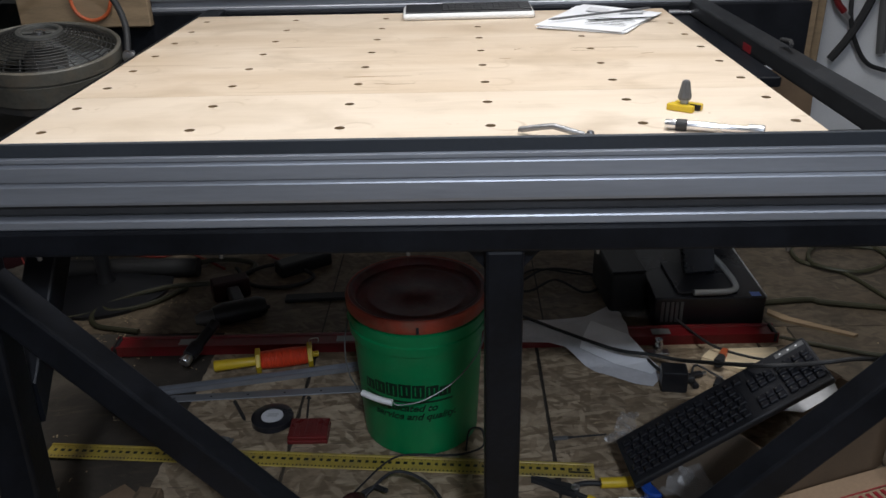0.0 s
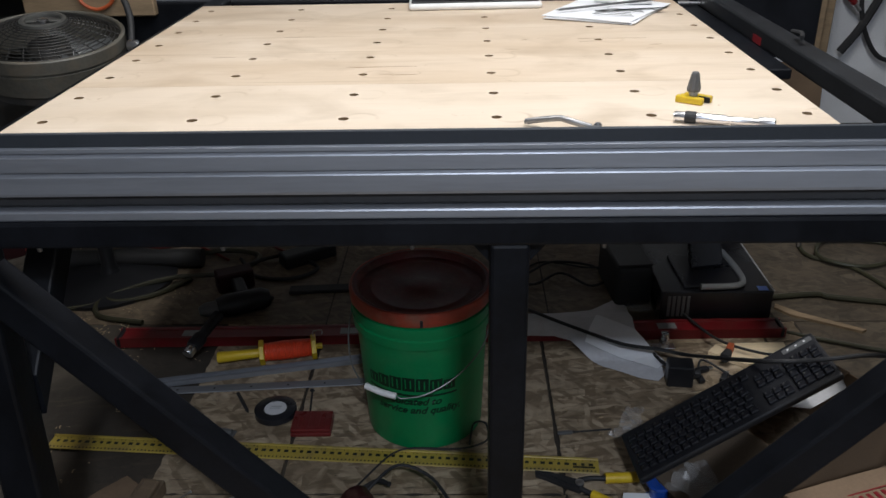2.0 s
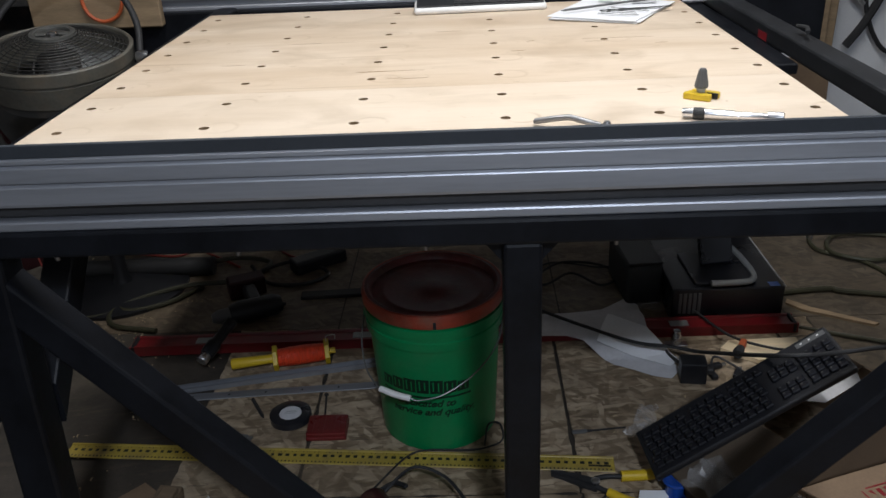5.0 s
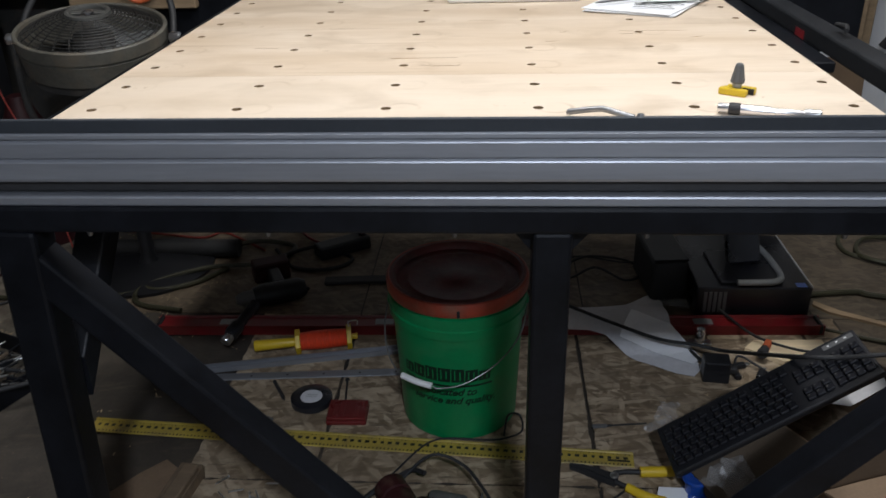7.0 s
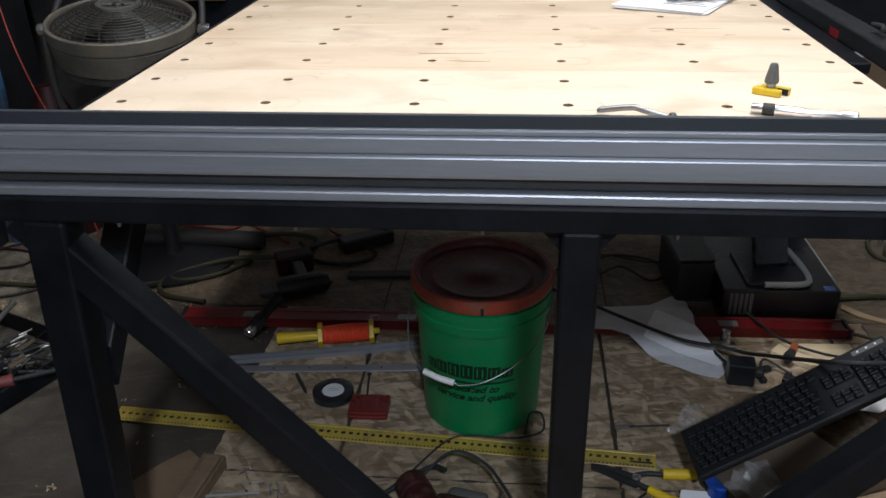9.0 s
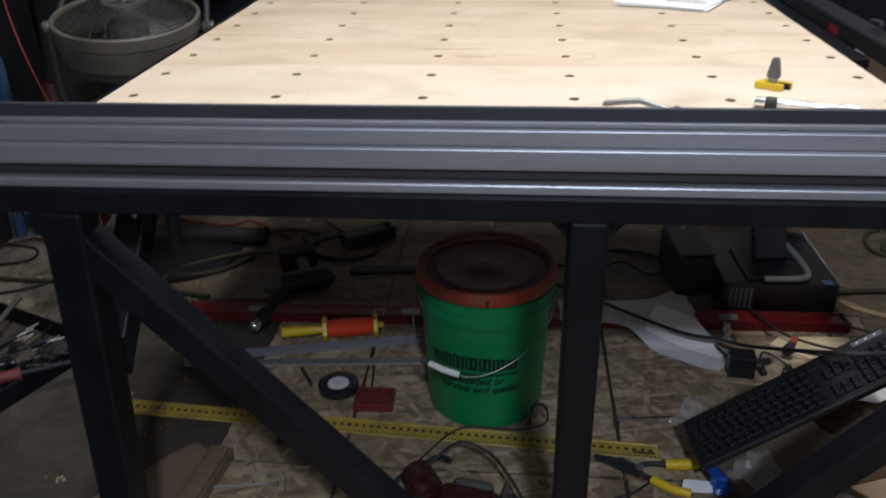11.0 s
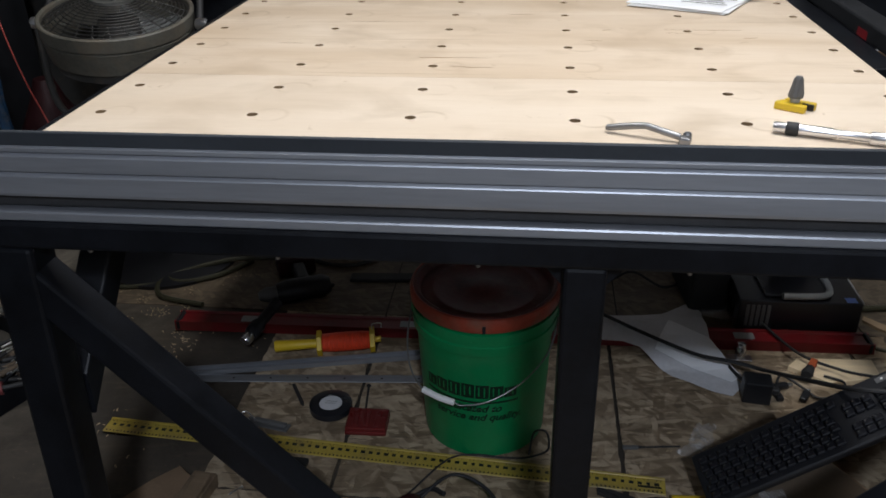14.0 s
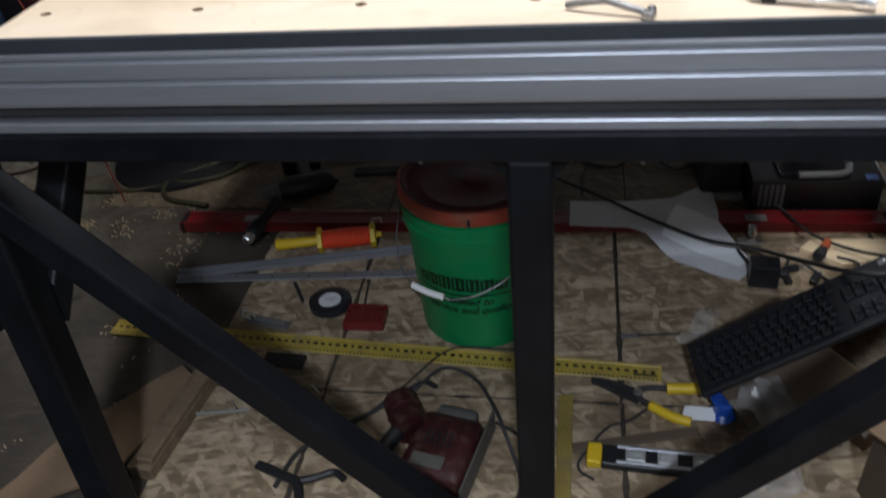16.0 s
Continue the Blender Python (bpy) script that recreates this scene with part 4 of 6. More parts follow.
for x in (0.175, 0.60, 1.45):
    part("label_plate", boxed((x, -0.014, 0.0242), (x + 0.05, 0.014, 0.0255), 0.0005), SILVER_PLASTIC, level, "small silver plate")

# orange line reel
reel = thing("line_reel", (-0.452, 0.527, 0.0), "yellow reel wound with bright orange string", "reel", turn=(0, 0, 12))
reel.scale = (0.855, 1.1, 1.1)
RX = pose(0, 0, 0.027, 0, 90, 0)
part("handle", lathed([(0, -0.135), (0.012, -0.135), (0.0135, -0.13), (0.0105, -0.012), (0, -0.012)], 20, RX), YELLOW_PLASTIC, reel, smooth=True)
for x in (-0.012, 0.143):
    bm = bmesh.new()
    lathe(bm, [(0, 0), (0.0285, 0), (0.0295, 0.002), (0.0295, 0.013), (0.0285, 0.015), (0, 0.015)], 6, pose(x, 0, 0.027, 0, 90, 0) @ pose(0, 0, 0, 0, 0, 30))
    part("flange", bm, YELLOW_PLASTIC, reel)
prof = [(0, 0.0035)] + [(0.0200 + 0.0022 * math.sin(math.pi * i / 56) + 0.0011 * (i % 2), 0.0035 + i * 0.139 / 56) for i in range(57)] + [(0, 0.1425)]
part("winding", lathed(prof, 24, RX), STRING, reel, "fluorescent orange string", True)
part("spindle_end", lathed([(0, 0.1585), (0.007, 0.1585), (0.007, 0.176), (0, 0.176)], 12, RX), YELLOW_PLASTIC, reel, smooth=True)
part("wire_hook", tubed([(0.152, 0.0, 0.054), (0.152, 0.01, 0.062), (0.178, 0.012, 0.062), (0.178, 0.010, 0.052)], 0.0013, 6, 4), ZINC, reel)

# aluminium tracks
track = thing("aluminium_track", (-0.793, 0.406, 0.0), "thin aluminium channel strip on the floor", "track", "aluminium strips", turn=(0, 0, 12.0))
bm = bmesh.new()
prism(bm, [(-0.013, 0), (0.013, 0), (0.013, 0.012), (0.010, 0.012), (0.010, 0.003), (-0.010, 0.003), (-0.010, 0.012), (-0.013, 0.012)], 0, 0.705)
part("channel", bm, DULL_ALU, track)
strip = thing("aluminium_track", (-0.79, 0.391, 0.0), "flat drilled aluminium strip on the floor", "track", "aluminium strips", turn=(0, 0, 4.4))
part("flat_bar", boxed((0, -0.014, 0.0), (0.75, 0.014, 0.003), 0.0008), DULL_ALU, strip)
# Flat black discs paint the dark of the drilled holes.
for i in range(7):
    part("bored_hole", lathed([(0, 0.0032), (0.003, 0.0032)], 8, pose(0.06 + i * 0.09, 0, 0)), PRINT, strip)

# tape roll, red box, pencil, small parts
tape = thing("tape_roll", (-0.378, 0.312, 0.0), "black tape roll with a white label on strand board", "tape")
part("roll", lathed([(0.026, 0.0), (0.046, 0.0), (0.049, 0.002), (0.049, 0.016), (0.046, 0.018), (0.028, 0.018), (0.026, 0.016), (0.026, 0.0)], 48), BLACK_GLOSS, tape, smooth=True)
part("label_disc", lathed([(0, 0.0), (0.0258, 0.0), (0.0258, 0.0165), (0, 0.017)], 40), PAPER_OLD, tape, "round white paper label")
part("print_bar", boxed((-0.013, -0.003, 0.0172), (0.012, -0.001, 0.0175)), SILVER_PLASTIC, tape)
part("print_bar", boxed((-0.010, 0.004, 0.0172), (0.014, 0.0065, 0.0175)), SILVER_PLASTIC, tape)
rbox = thing("red_case", (-0.283, 0.262, 0.0), "small translucent red plastic bit case", "case", turn=(0, 0, 1))
part("case_base", boxed((-0.046, -0.036, 0), (0.046, 0.036, 0.011), 0.003, seg=2), RED_PLASTIC, rbox)
part("case_lid", boxed((-0.045, -0.035, 0.0112), (0.045, 0.035, 0.021), 0.003, seg=2), RED_PLASTIC, rbox)
for k in range(3):
    part("lid_rib", boxed((-0.030 + k * 0.024, -0.028, 0.0211), (-0.018 + k * 0.024, 0.028, 0.0225), 0.0008), RED_PLASTIC, rbox)
pencil = thing("carpenter_pencil", (-0.486, 0.385, 0.005), "short dark pencil lying on the floor", "pencil", turn=(0, 0, -60))
part("pencil_body", lathed([(0, 0), (0.0045, 0.0), (0.0045, 0.075), (0.001, 0.087), (0, 0.087)], 6, pose(0, 0, 0, 0, 90, 0)), RUBBER, pencil)
nail = thing("nail", (-0.307, 0.40, 0.003), "thin dark nail on the strand board", "nail", turn=(0, 0, -84))
part("shank", lathed([(0, 0), (0.006, 0.0), (0.006, 0.002), (0.0025, 0.002), (0.0025, 0.085), (0, 0.09)], 8, pose(0, 0, 0, 0, 90, 0)), RUBBER, nail)
clip = thing("toggle_latch", (-0.51, 0.243, 0.0), "small grey steel latch on the floor", "latch", turn=(0, 0, -12))
part("latch_plate", boxed((-0.05, -0.012, 0), (0.055, 0.014, 0.004), 0.001), GREY_PLASTIC, clip)
part("latch_lever", boxed((-0.03, -0.006, 0.0042), (0.05, 0.008, 0.014), 0.003), GREY_PLASTIC, clip)
part("latch_hook", tubed([(-0.03, 0.003, 0.009), (-0.06, 0.016, 0.012), (-0.066, 0.004, 0.008), (-0.04, -0.004, 0.008)], 0.002, 6, 5), ZINC, clip)
padb = thing("rubber_block", (-0.43, 0.118, 0.0), "flat dark rubber block on the floor", "block", turn=(0, 0, -3))
part("block_body", boxed((-0.045, -0.018, 0), (0.045, 0.02, 0.012), 0.003, seg=2), RUBBER, padb)

# flashlight and hose clutter behind the level
torch = thing("flashlight", (-0.628, 0.512, 0.055), "black flashlight with a chrome head leaning on the level", "flashlight", turn=(0, 0, 66))
TX = pose(0, 0, 0, 0, 72, 0)
part("torch_head", lathed([(0, -0.03), (0.017, -0.03), (0.019, -0.026), (0.019, -0.01), (0.0165, 0), (0, 0)], 24, TX), CHROME, torch, "chrome bezel", True)
part("torch_barrel", lathed([(0, 0.0002), (0.022, 0.0002), (0.024, 0.01), (0.024, 0.045), (0.018, 0.055), (0.018, 0.12), (0.02, 0.122), (0.02, 0.15), (0, 0.15)], 24, TX), BLACK_GLOSS, torch, smooth=True)
torch.scale = (0.78, 0.78, 0.78)
drill = thing("cordless_drill", (-0.59, 0.78, FLOOR), "black and red cordless drill lying behind the level", "drill", turn=(0, 0, 205))
part("drill_body", lathed([(0, -0.10), (0.022, -0.10), (0.032, -0.08), (0.033, 0.02), (0.026, 0.05), (0, 0.05)], 20, pose(0, 0, 0.034, 0, 90, 0)), BLACK, drill, smooth=True)
part("chuck", lathed([(0, 0.0502), (0.021, 0.0502), (0.021, 0.08), (0.012, 0.10), (0, 0.10)], 16, pose(0, 0, 0.034, 0, 90, 0)), GREY_PLASTIC, drill, smooth=True)
part("drill_grip", boxed((-0.05, -0.13, 0.012), (-0.012, -0.03, 0.052), 0.008, seg=2), BLACK, drill)
part("battery", boxed((-0.085, -0.19, 0.004), (0.025, -0.131, 0.062), 0.006, seg=2), DARK_RED, drill)


def cable(name, pts, r, material, label, category="cable", seg=8):
    return tagged(finish(name, tubed(pts, r, seg, 10), material, None, True), label, category)


cable("green_hose", [(-0.78, 0.98, 0.004), (-0.86, 0.88, 0.004), (-0.97, 0.84, 0.004), (-1.02, 0.93, 0.004), (-0.90, 1.06, 0.006), (-0.74, 1.16, 0.01), (-0.60, 1.13, 0.006), (-0.66, 1.02, 0.004), (-0.84, 0.96, 0.016), (-1.0, 0.86, 0.004), (-0.98, 0.76, 0.004), (-0.84, 0.72, 0.004)], 0.008, CABLE_GREEN, "dull green hose coiled on the floor", "hose")
cable("black_cable", [(-0.66, 1.12, 0.0), (-0.58, 1.0, 0.0), (-0.46, 0.98, 0.004), (-0.40, 1.06, 0.0), (-0.52, 1.12, 0.012), (-0.64, 1.02, 0.01), (-0.60, 0.90, 0.0), (-0.50, 0.86, 0.0)], 0.006, RUBBER, "black cord in loose loops on the floor")
cable("red_cable", [(-0.62, 1.28, 0.0), (-0.56, 1.20, 0.0), (-0.50, 1.17, 0.0), (-0.44, 1.22, 0.0)], 0.004, RED, "thin red cord on the floor")
hub = thing("power_strip", (-0.44, 1.12, FLOOR), "black power strip on the floor behind the level", "power strip", turn=(0, 0, 35))
part("strip_body", boxed((-0.09, -0.03, 0), (0.09, 0.03, 0.045), 0.008, seg=2), BLACK, hub)
part("strip_switch", boxed((0.06, -0.012, 0.0455), (0.08, 0.012, 0.052), 0.002), DARK_RED, hub)
stick = thing("dark_plank", (-0.30, 0.92, FLOOR), "dark flat board lying on the floor", "board", turn=(0, 0, 4))
part("plank_body", boxed((-0.16, -0.02, 0), (0.24, 0.02, 0.012), 0.003), RUBBER, stick)

pipe = tagged(finish("drain_pipe", lathed([(0, 0), (0.03, 0), (0.03, 0.42), (0, 0.42)], 20, pose(-1.19, 1.075, FLOOR + 0.03, 0, 90, 1)), RUBBER, None, True), "thick black pipe lying on the floor", "pipe")

def crumpled(outline, z, height):
    """Thin film pushed into small sharp folds."""
    bm = bmesh.new()
    f = bm.faces.new([bm.verts.new((x, y, 0)) for x, y in outline])
    bmesh.ops.triangulate(bm, faces=[f])
    bmesh.ops.subdivide_edges(bm, edges=list(bm.edges), cuts=9, use_grid_fill=True)
    for v in bm.verts:
        q = v.co * 85.0
        v.co.z = z + height * abs(noise.noise(q)) * 1.3 + height * 0.9 * abs(noise.noise(v.co * 30))
        v.co.x += 0.008 * noise.noise(q + Vector((9, 0, 0)))
        v.co.y += 0.008 * noise.noise(q + Vector((0, 9, 0)))
    return bm


# ---- computer corner ----
pc = thing("desktop_computer", (0.748, 0.865, FLOOR), "flat black desktop computer with a blue sticker", "computer")
part("case", boxed((-0.150, -0.158, 0.004), (0.150, 0.17, 0.105), 0.004, seg=2), BLACK_GLOSS, pc)
# White strip paints the light caught along the case's right top edge.
part("side_edge", boxed((0.1480, -0.156, 0.1052), (0.1515, 0.168, 0.1070)), WHITE_PLASTIC, pc, "thin white strip standing for the lit edge")
part("sticker", boxed((0.111, -0.152, 0.1052), (0.138, -0.128, 0.1058)), BLUE_STICKER, pc, "small blue sticker")
for k in range(5):
    part("front_slot", boxed((-0.132 + k * 0.013, -0.1595, 0.03), (-0.124 + k * 0.013, -0.1575, 0.092), 0.0005), GREY_PLASTIC, pc)
for k in range(4):
    part("case_foot", lathed([(0, 0), (0.012, 0), (0.012, 0.004), (0, 0.004)], 10, pose((-0.12, 0.12, -0.12, 0.12)[k], (-0.13, -0.13, 0.14, 0.14)[k], 0)), RUBBER, pc)
stand = thing("monitor_stand", (0.748, 0.815, 0.0992), "black monitor foot with a rounded silver rim", "stand", turn=(0, 0, 2))
bm = bmesh.new()
box(bm, (-0.09, -0.09, 0), (0.075, 0.10, 0.010), 0.004, seg=2)
part("foot_plate", bm, BLACK_GLOSS, stand)
part("silver_rim", tubed([(0.072, 0.11, 0.012), (0.078, 0.03, 0.012), (0.076, -0.06, 0.012), (0.055, -0.094, 0.012), (0.0, -0.1, 0.012), (-0.05, -0.1, 0.012)], 0.009, 10, 10), SILVER_PLASTIC, stand, "satin silver rim", True)
part("neck", bar((0.0, 0.02, 0.010), (-0.02, 0.10, 0.24), 0.09, 0.03, 0.006, (0, 1, 0)), BLACK_GLOSS, stand)
dark = thing("black_case", (0.555, 0.905, FLOOR), "black fabric case standing beside the computer", "case", turn=(0, 0, 5))
part("case_body", boxed((-0.07, -0.10, 0), (0.034, 0.12, 0.13), 0.015, seg=3), RUBBER, dark, smooth=True)
part("case_flap", boxed((-0.068, -0.101, 0.131), (0.03, 0.11, 0.138), 0.003), BLACK, dark)
foil = thing("clear_bag", (0.555, 0.775, 0.0), "crumpled clear plastic bag", "bag")
part("bag_film", crumpled([(-0.03, -0.02), (0.035, -0.025), (0.04, 0.02), (-0.025, 0.03)], 0.002, 0.02), CLEAR, foil)

def draped(outline, lift, thick):
    """A paper sheet that rises over the level lying under it."""
    bm = bmesh.new()
    f = bm.faces.new([bm.verts.new((x, y, 0)) for x, y in outline])
    bmesh.ops.triangulate(bm, faces=[f])
    bmesh.ops.subdivide_edges(bm, edges=list(bm.edges), cuts=7, use_grid_fill=True)
    for v in bm.verts:
        d = abs(v.co.y - 0.645)
        h = 0.034 * max(0.0, min(1.0, 1 - (d - 0.035) / 0.085))
        v.co.z = lift + h + 0.005 * (0.5 + 0.5 * noise.noise(v.co * 11.0)) * (1 if lift < 0.004 else 0.6)
    r = bmesh.ops.extrude_face_region(bm, geom=list(bm.faces))
    for v in r["geom"]:
        if isinstance(v, bmesh.types.BMVert):
            v.co.z += thick
    return bm


p1 = thing("paper_sheet", (0, 0, 0.0), "large soiled white paper sheet draped over a level", "paper", "papers on the floor")
part("sheet_face", draped([(0.16, 0.60), (0.235, 0.598), (0.30, 0.597), (0.342, 0.582), (0.38, 0.535), (0.41, 0.50), (0.455, 0.475), (0.50, 0.445), (0.539, 0.432), (0.572, 0.475), (0.513, 0.60), (0.526, 0.79), (0.505, 0.838), (0.42, 0.775), (0.24, 0.735), (0.16, 0.74)], 0.001, 0.0008), PAPER_OLD, p1)
p2 = thing("paper_sheet", (0, 0, 0.0), "small white folded paper on a larger sheet", "paper", "papers on the floor")
part("sheet_face", draped([(0.422, 0.685), (0.377, 0.573), (0.545, 0.478), (0.575, 0.505), (0.510, 0.612)], 0.0085, 0.0008), PAPER, p2)

cable("black_cable", [(0.10, 0.88, 0.01), (0.232, 0.736, 0.034), (0.342, 0.606, 0.056), (0.461, 0.527, 0.052), (0.545, 0.492, 0.058), (0.602, 0.455, 0.066), (0.618, 0.33, 0.142), (0.642, 0.128, 0.268), (0.704, 0.081, 0.299), (0.757, 0.050, 0.326), (0.82, 0.045, 0.335), (1.0, 0.12, 0.27), (1.3, 0.3, 0.12), (1.45, 0.32, 0.006)], 0.0046, RUBBER, "thick black mains cable across papers and keyboard")
cable("black_wire", [(0.54, 0.625, 0.002), (0.545, 0.56, 0.01), (0.56, 0.49, 0.02), (0.575, 0.44, 0.03)], 0.004, RUBBER, "short black wire beside the adapter")
cable("black_wire", [(0.66, 0.70, 0.035), (0.72, 0.58, 0.03), (0.80, 0.52, 0.03), (0.86, 0.47, 0.05)], 0.0035, RUBBER, "short black wire over the pale board")
cable("black_wire", [(0.17, 0.98, 0.0), (0.27, 0.93, 0.004), (0.36, 0.99, 0.01), (0.44, 0.92, 0.004), (0.50, 0.96, 0.01), (0.46, 1.05, 0.004), (0.34, 1.06, 0.012), (0.26, 0.99, 0.01)], 0.004, RUBBER, "tangled black wires on the floor")
cable("black_wire", [(0.19, 0.80, 0.0), (0.20, 0.92, 0.004), (0.30, 1.08, 0.0), (0.46, 1.02, 0.012), (0.56, 1.08, 0.004)], 0.003, RUBBER, "tangled black wires on the floor")
adapter = thing("power_adapter", (0.588, 0.432, 0.0), "square black power adapter on its side", "adapter", turn=(0, 0, -6))
part("adapter_body", boxed((-0.031, -0.022, 0), (0.031, 0.025, 0.058), 0.004, seg=2), BLACK, adapter)
part("adapter_plug", boxed((0.0315, -0.008, 0.02), (0.05, 0.01, 0.036), 0.003), RUBBER, adapter)
hinge = thing("caster", (0.587, 0.592, 0.0), "small silver metal fitting on the paper", "fitting")
part("fitting_body", lathed([(0, 0.003), (0.012, 0.003), (0.013, 0.006), (0.013, 0.03), (0.010, 0.034), (0.010, 0.042), (0, 0.044)], 20), CHROME, hinge, smooth=True)
part("fitting_base", boxed((-0.03, -0.012, 0.0), (0.028, 0.012, 0.0028), 0.001), ZINC, hinge)
pale = thing("wood_scrap", (0, 0, 0.0), "pale pine offcut on the floor", "board", "wood scraps")
part("scrap_body", sheet([(0.72, 0.585), (0.895, 0.592), (0.895, 0.52), (0.77, 0.49), (0.69, 0.55)], 0.001, 0.012), PALE_WOOD, pale)
lath = thing("wood_scrap", (0, 0, FLOOR), "thin split wooden lath on the floor", "board", "wood scraps")
part("scrap_body", sheet([(0.94, 0.79), (0.97, 0.75), (1.13, 0.66), (1.145, 0.668), (1.0, 0.76), (0.95, 0.81)], 0.001, 0.008), WOOD, lath)
plugs = thing("plug", (0.715, 0.497, 0.012), "orange and black plug on pale board", "plug", turn=(0, 0, 60))
part("plug_body", lathed([(0, 0), (0.012, 0), (0.014, 0.01), (0.010, 0.035), (0, 0.035)], 14, pose(0, 0, 0.014, 0, 90, 0)), RUBBER, plugs, smooth=True)
part("plug_tab", boxed((0.036, -0.008, 0.002), (0.07, 0.008, 0.022), 0.002), CABLE_ORANGE, plugs)
cable("olive_cable", [(0.93, 0.66, 0.0), (1.05, 0.60, 0.004), (1.18, 0.56, 0.004), (1.40, 0.57, 0.004), (1.7, 0.66, 0.004)], 0.006, CABLE_GREEN, "olive extension cable along the floor", "cable")
cable("olive_cable", [(0.92, 0.84, 0.004), (1.08, 0.86, 0.004), (1.13, 0.84, 0.004), (1.35, 0.80, 0.004), (1.6, 0.82, 0.004)], 0.009, CABLE_GREEN, "olive extension cable along the floor", "cable")
cable("olive_cable", [(1.42, 0.72, 0.0), (1.33, 0.84, 0.0), (1.26, 1.02, 0.004), (1.15, 1.12, 0.004), (1.20, 1.26, 0.004), (1.38, 1.25, 0.01), (1.44, 1.12, 0.004), (1.30, 1.02, 0.01), (1.18, 1.08, 0.012), (1.24, 1.2, 0.012), (1.42, 1.2, 0.004), (1.6, 1.1, 0.004)], 0.007, CABLE_GREEN, "olive extension cable coiled on the floor", "cable")

# leaning keyboard on a carton
KA, KB, KC = Vector((0.397, 0.135, 0.069)), Vector((0.757, 0.154, 0.310)), Vector((0.429, 0.012, 0.061))
ku = (KB - KA).normalized()
kw = ku.cross(KC - KA).normalized()
if kw.z < 0:
    kw = -kw
kv = kw.cross(ku)
km = Matrix((ku, kv, kw)).transposed().to_4x4()
km.translation = KA
km = km @ Matrix.Diagonal((0.965, 0.82, 1, 1))
keyboard = new("computer_keyboard")
keyboard.matrix_basis = km
tagged(keyboard, "black computer keyboard leaning on a cardboard box", "keyboard")
part("case", boxed((0, -0.150, 0), (0.445, 0.0, 0.016), 0.005, seg=2), BLACK, keyboard)


def legend_key():
    bm = boxed((-0.0082, -0.0078, 0), (0.0082, 0.0078, 0.007), 0.0018)
    vs = [bm.verts.new(q) for q in ((-0.0045, 0.001, 0.0072), (-0.0015, 0.001, 0.0072), (-0.0015, 0.0048, 0.0072), (-0.0045, 0.0048, 0.0072))]
    bm.faces.new(vs).material_index = 1
    return bm


kmesh = None
rows_k = [(-0.030, [(0.022 + i * 0.0205 + (0.008 if i > 4 else 0) + (0.008 if i > 8 else 0), 0.016) for i in range(13)])]
for r in range(5):
    rows_k.append((-0.052 - r * 0.0185, [(0.020 + i * 0.0188 + (r % 3) * 0.004, 0.016) for i in range(14)]))
for y, keys in rows_k:
    for x, w in keys:
        k = part("key", legend_key(), [BLACK_GLOSS, HUB_GREY], keyboard) if kmesh is None else new("key", kmesh)
        kmesh, k.parent = k.data, keyboard
        k.location = (x, y, 0.0161)
for cx in (0.308, 0.327, 0.346, 0.371, 0.390, 0.409, 0.428):
    for r in range(5):
        if cx < 0.36 and r == 2:
            continue
        k = new("key", kmesh)
        k.parent = keyboard
        k.location = (cx, -0.050 - r * 0.0188, 0.0161)
part("status_panel", boxed((0.375, -0.024, 0.0161), (0.438, -0.010, 0.0172), 0.0005), GREY_PLASTIC, keyboard)
for k in range(3):
    part("status_light", boxed((0.385 + k * 0.018, -0.019, 0.0173), (0.389 + k * 0.018, -0.015, 0.0178)), WHITE_PLASTIC, keyboard)

carton = thing("cardboard_box", (0.68, -0.04, FLOOR), "brown cardboard box propping up the keyboard", "box", "cardboard boxes", turn=(0, 0, 33))
for lo, hi in (((0, 0, 0), (0.34, 0.004, 0.158)), ((0, 0.236, 0), (0.34, 0.24, 0.158)), ((0, 0.0045, 0), (0.004, 0.2355, 0.158)), ((0.336, 0.0045, 0), (0.34, 0.2355, 0.158))):
    part("box_side", boxed(lo, hi, 0.001), CARD, carton)
part("box_base", boxed((0.0045, 0.0045, 0), (0.3355, 0.2355, 0.004)), CARD, carton)
part("box_flap", boxed((0.002, 0.125, 0.1582), (0.338, 0.239, 0.1622), 0.001), CARD, carton)
part("box_flap", boxed((0, 0, 0), (0.12, 0.22, 0.004), 0.001, pose(0.0, 0.01, 0.158, 0, 0, 0) @ pose(0, 0, 0, 0, 125, 0)), CARD_DARK, carton)

white = thing("paper_sheet", (0, 0, 0.1565), "white paper lying on the cardboard box", "paper")
part("sheet_face", sheet([(0.71, 0.125), (0.76, 0.115), (0.86, 0.185), (0.865, 0.215), (0.73, 0.21)], 0.0015, 0.0008, None, 0.005), PAPER_OLD, white)
leaf = thing("cardboard_box", (0.62, -0.135, FLOOR), "open brown cardboard box with red print on its flap", "box", "cardboard boxes", turn=(0, 0, 19))
for lo, hi in (((0.03, -0.2355, 0), (0.034, -0.0045, 0.164)), ((0.296, -0.2355, 0), (0.30, -0.0045, 0.164)), ((0.03, -0.004, 0), (0.30, 0, 0.164)), ((0.03, -0.24, 0), (0.30, -0.236, 0.164))):
    part("box_side", boxed(lo, hi, 0.001), CARD_DARK, leaf)
part("box_flap", sheet([(0.0, 0.0), (0.32, 0.004), (0.32, -0.19), (0.075, -0.19)], 0.1665, 0.004, None, 0.006), CARD, leaf, "flap with faded red print")
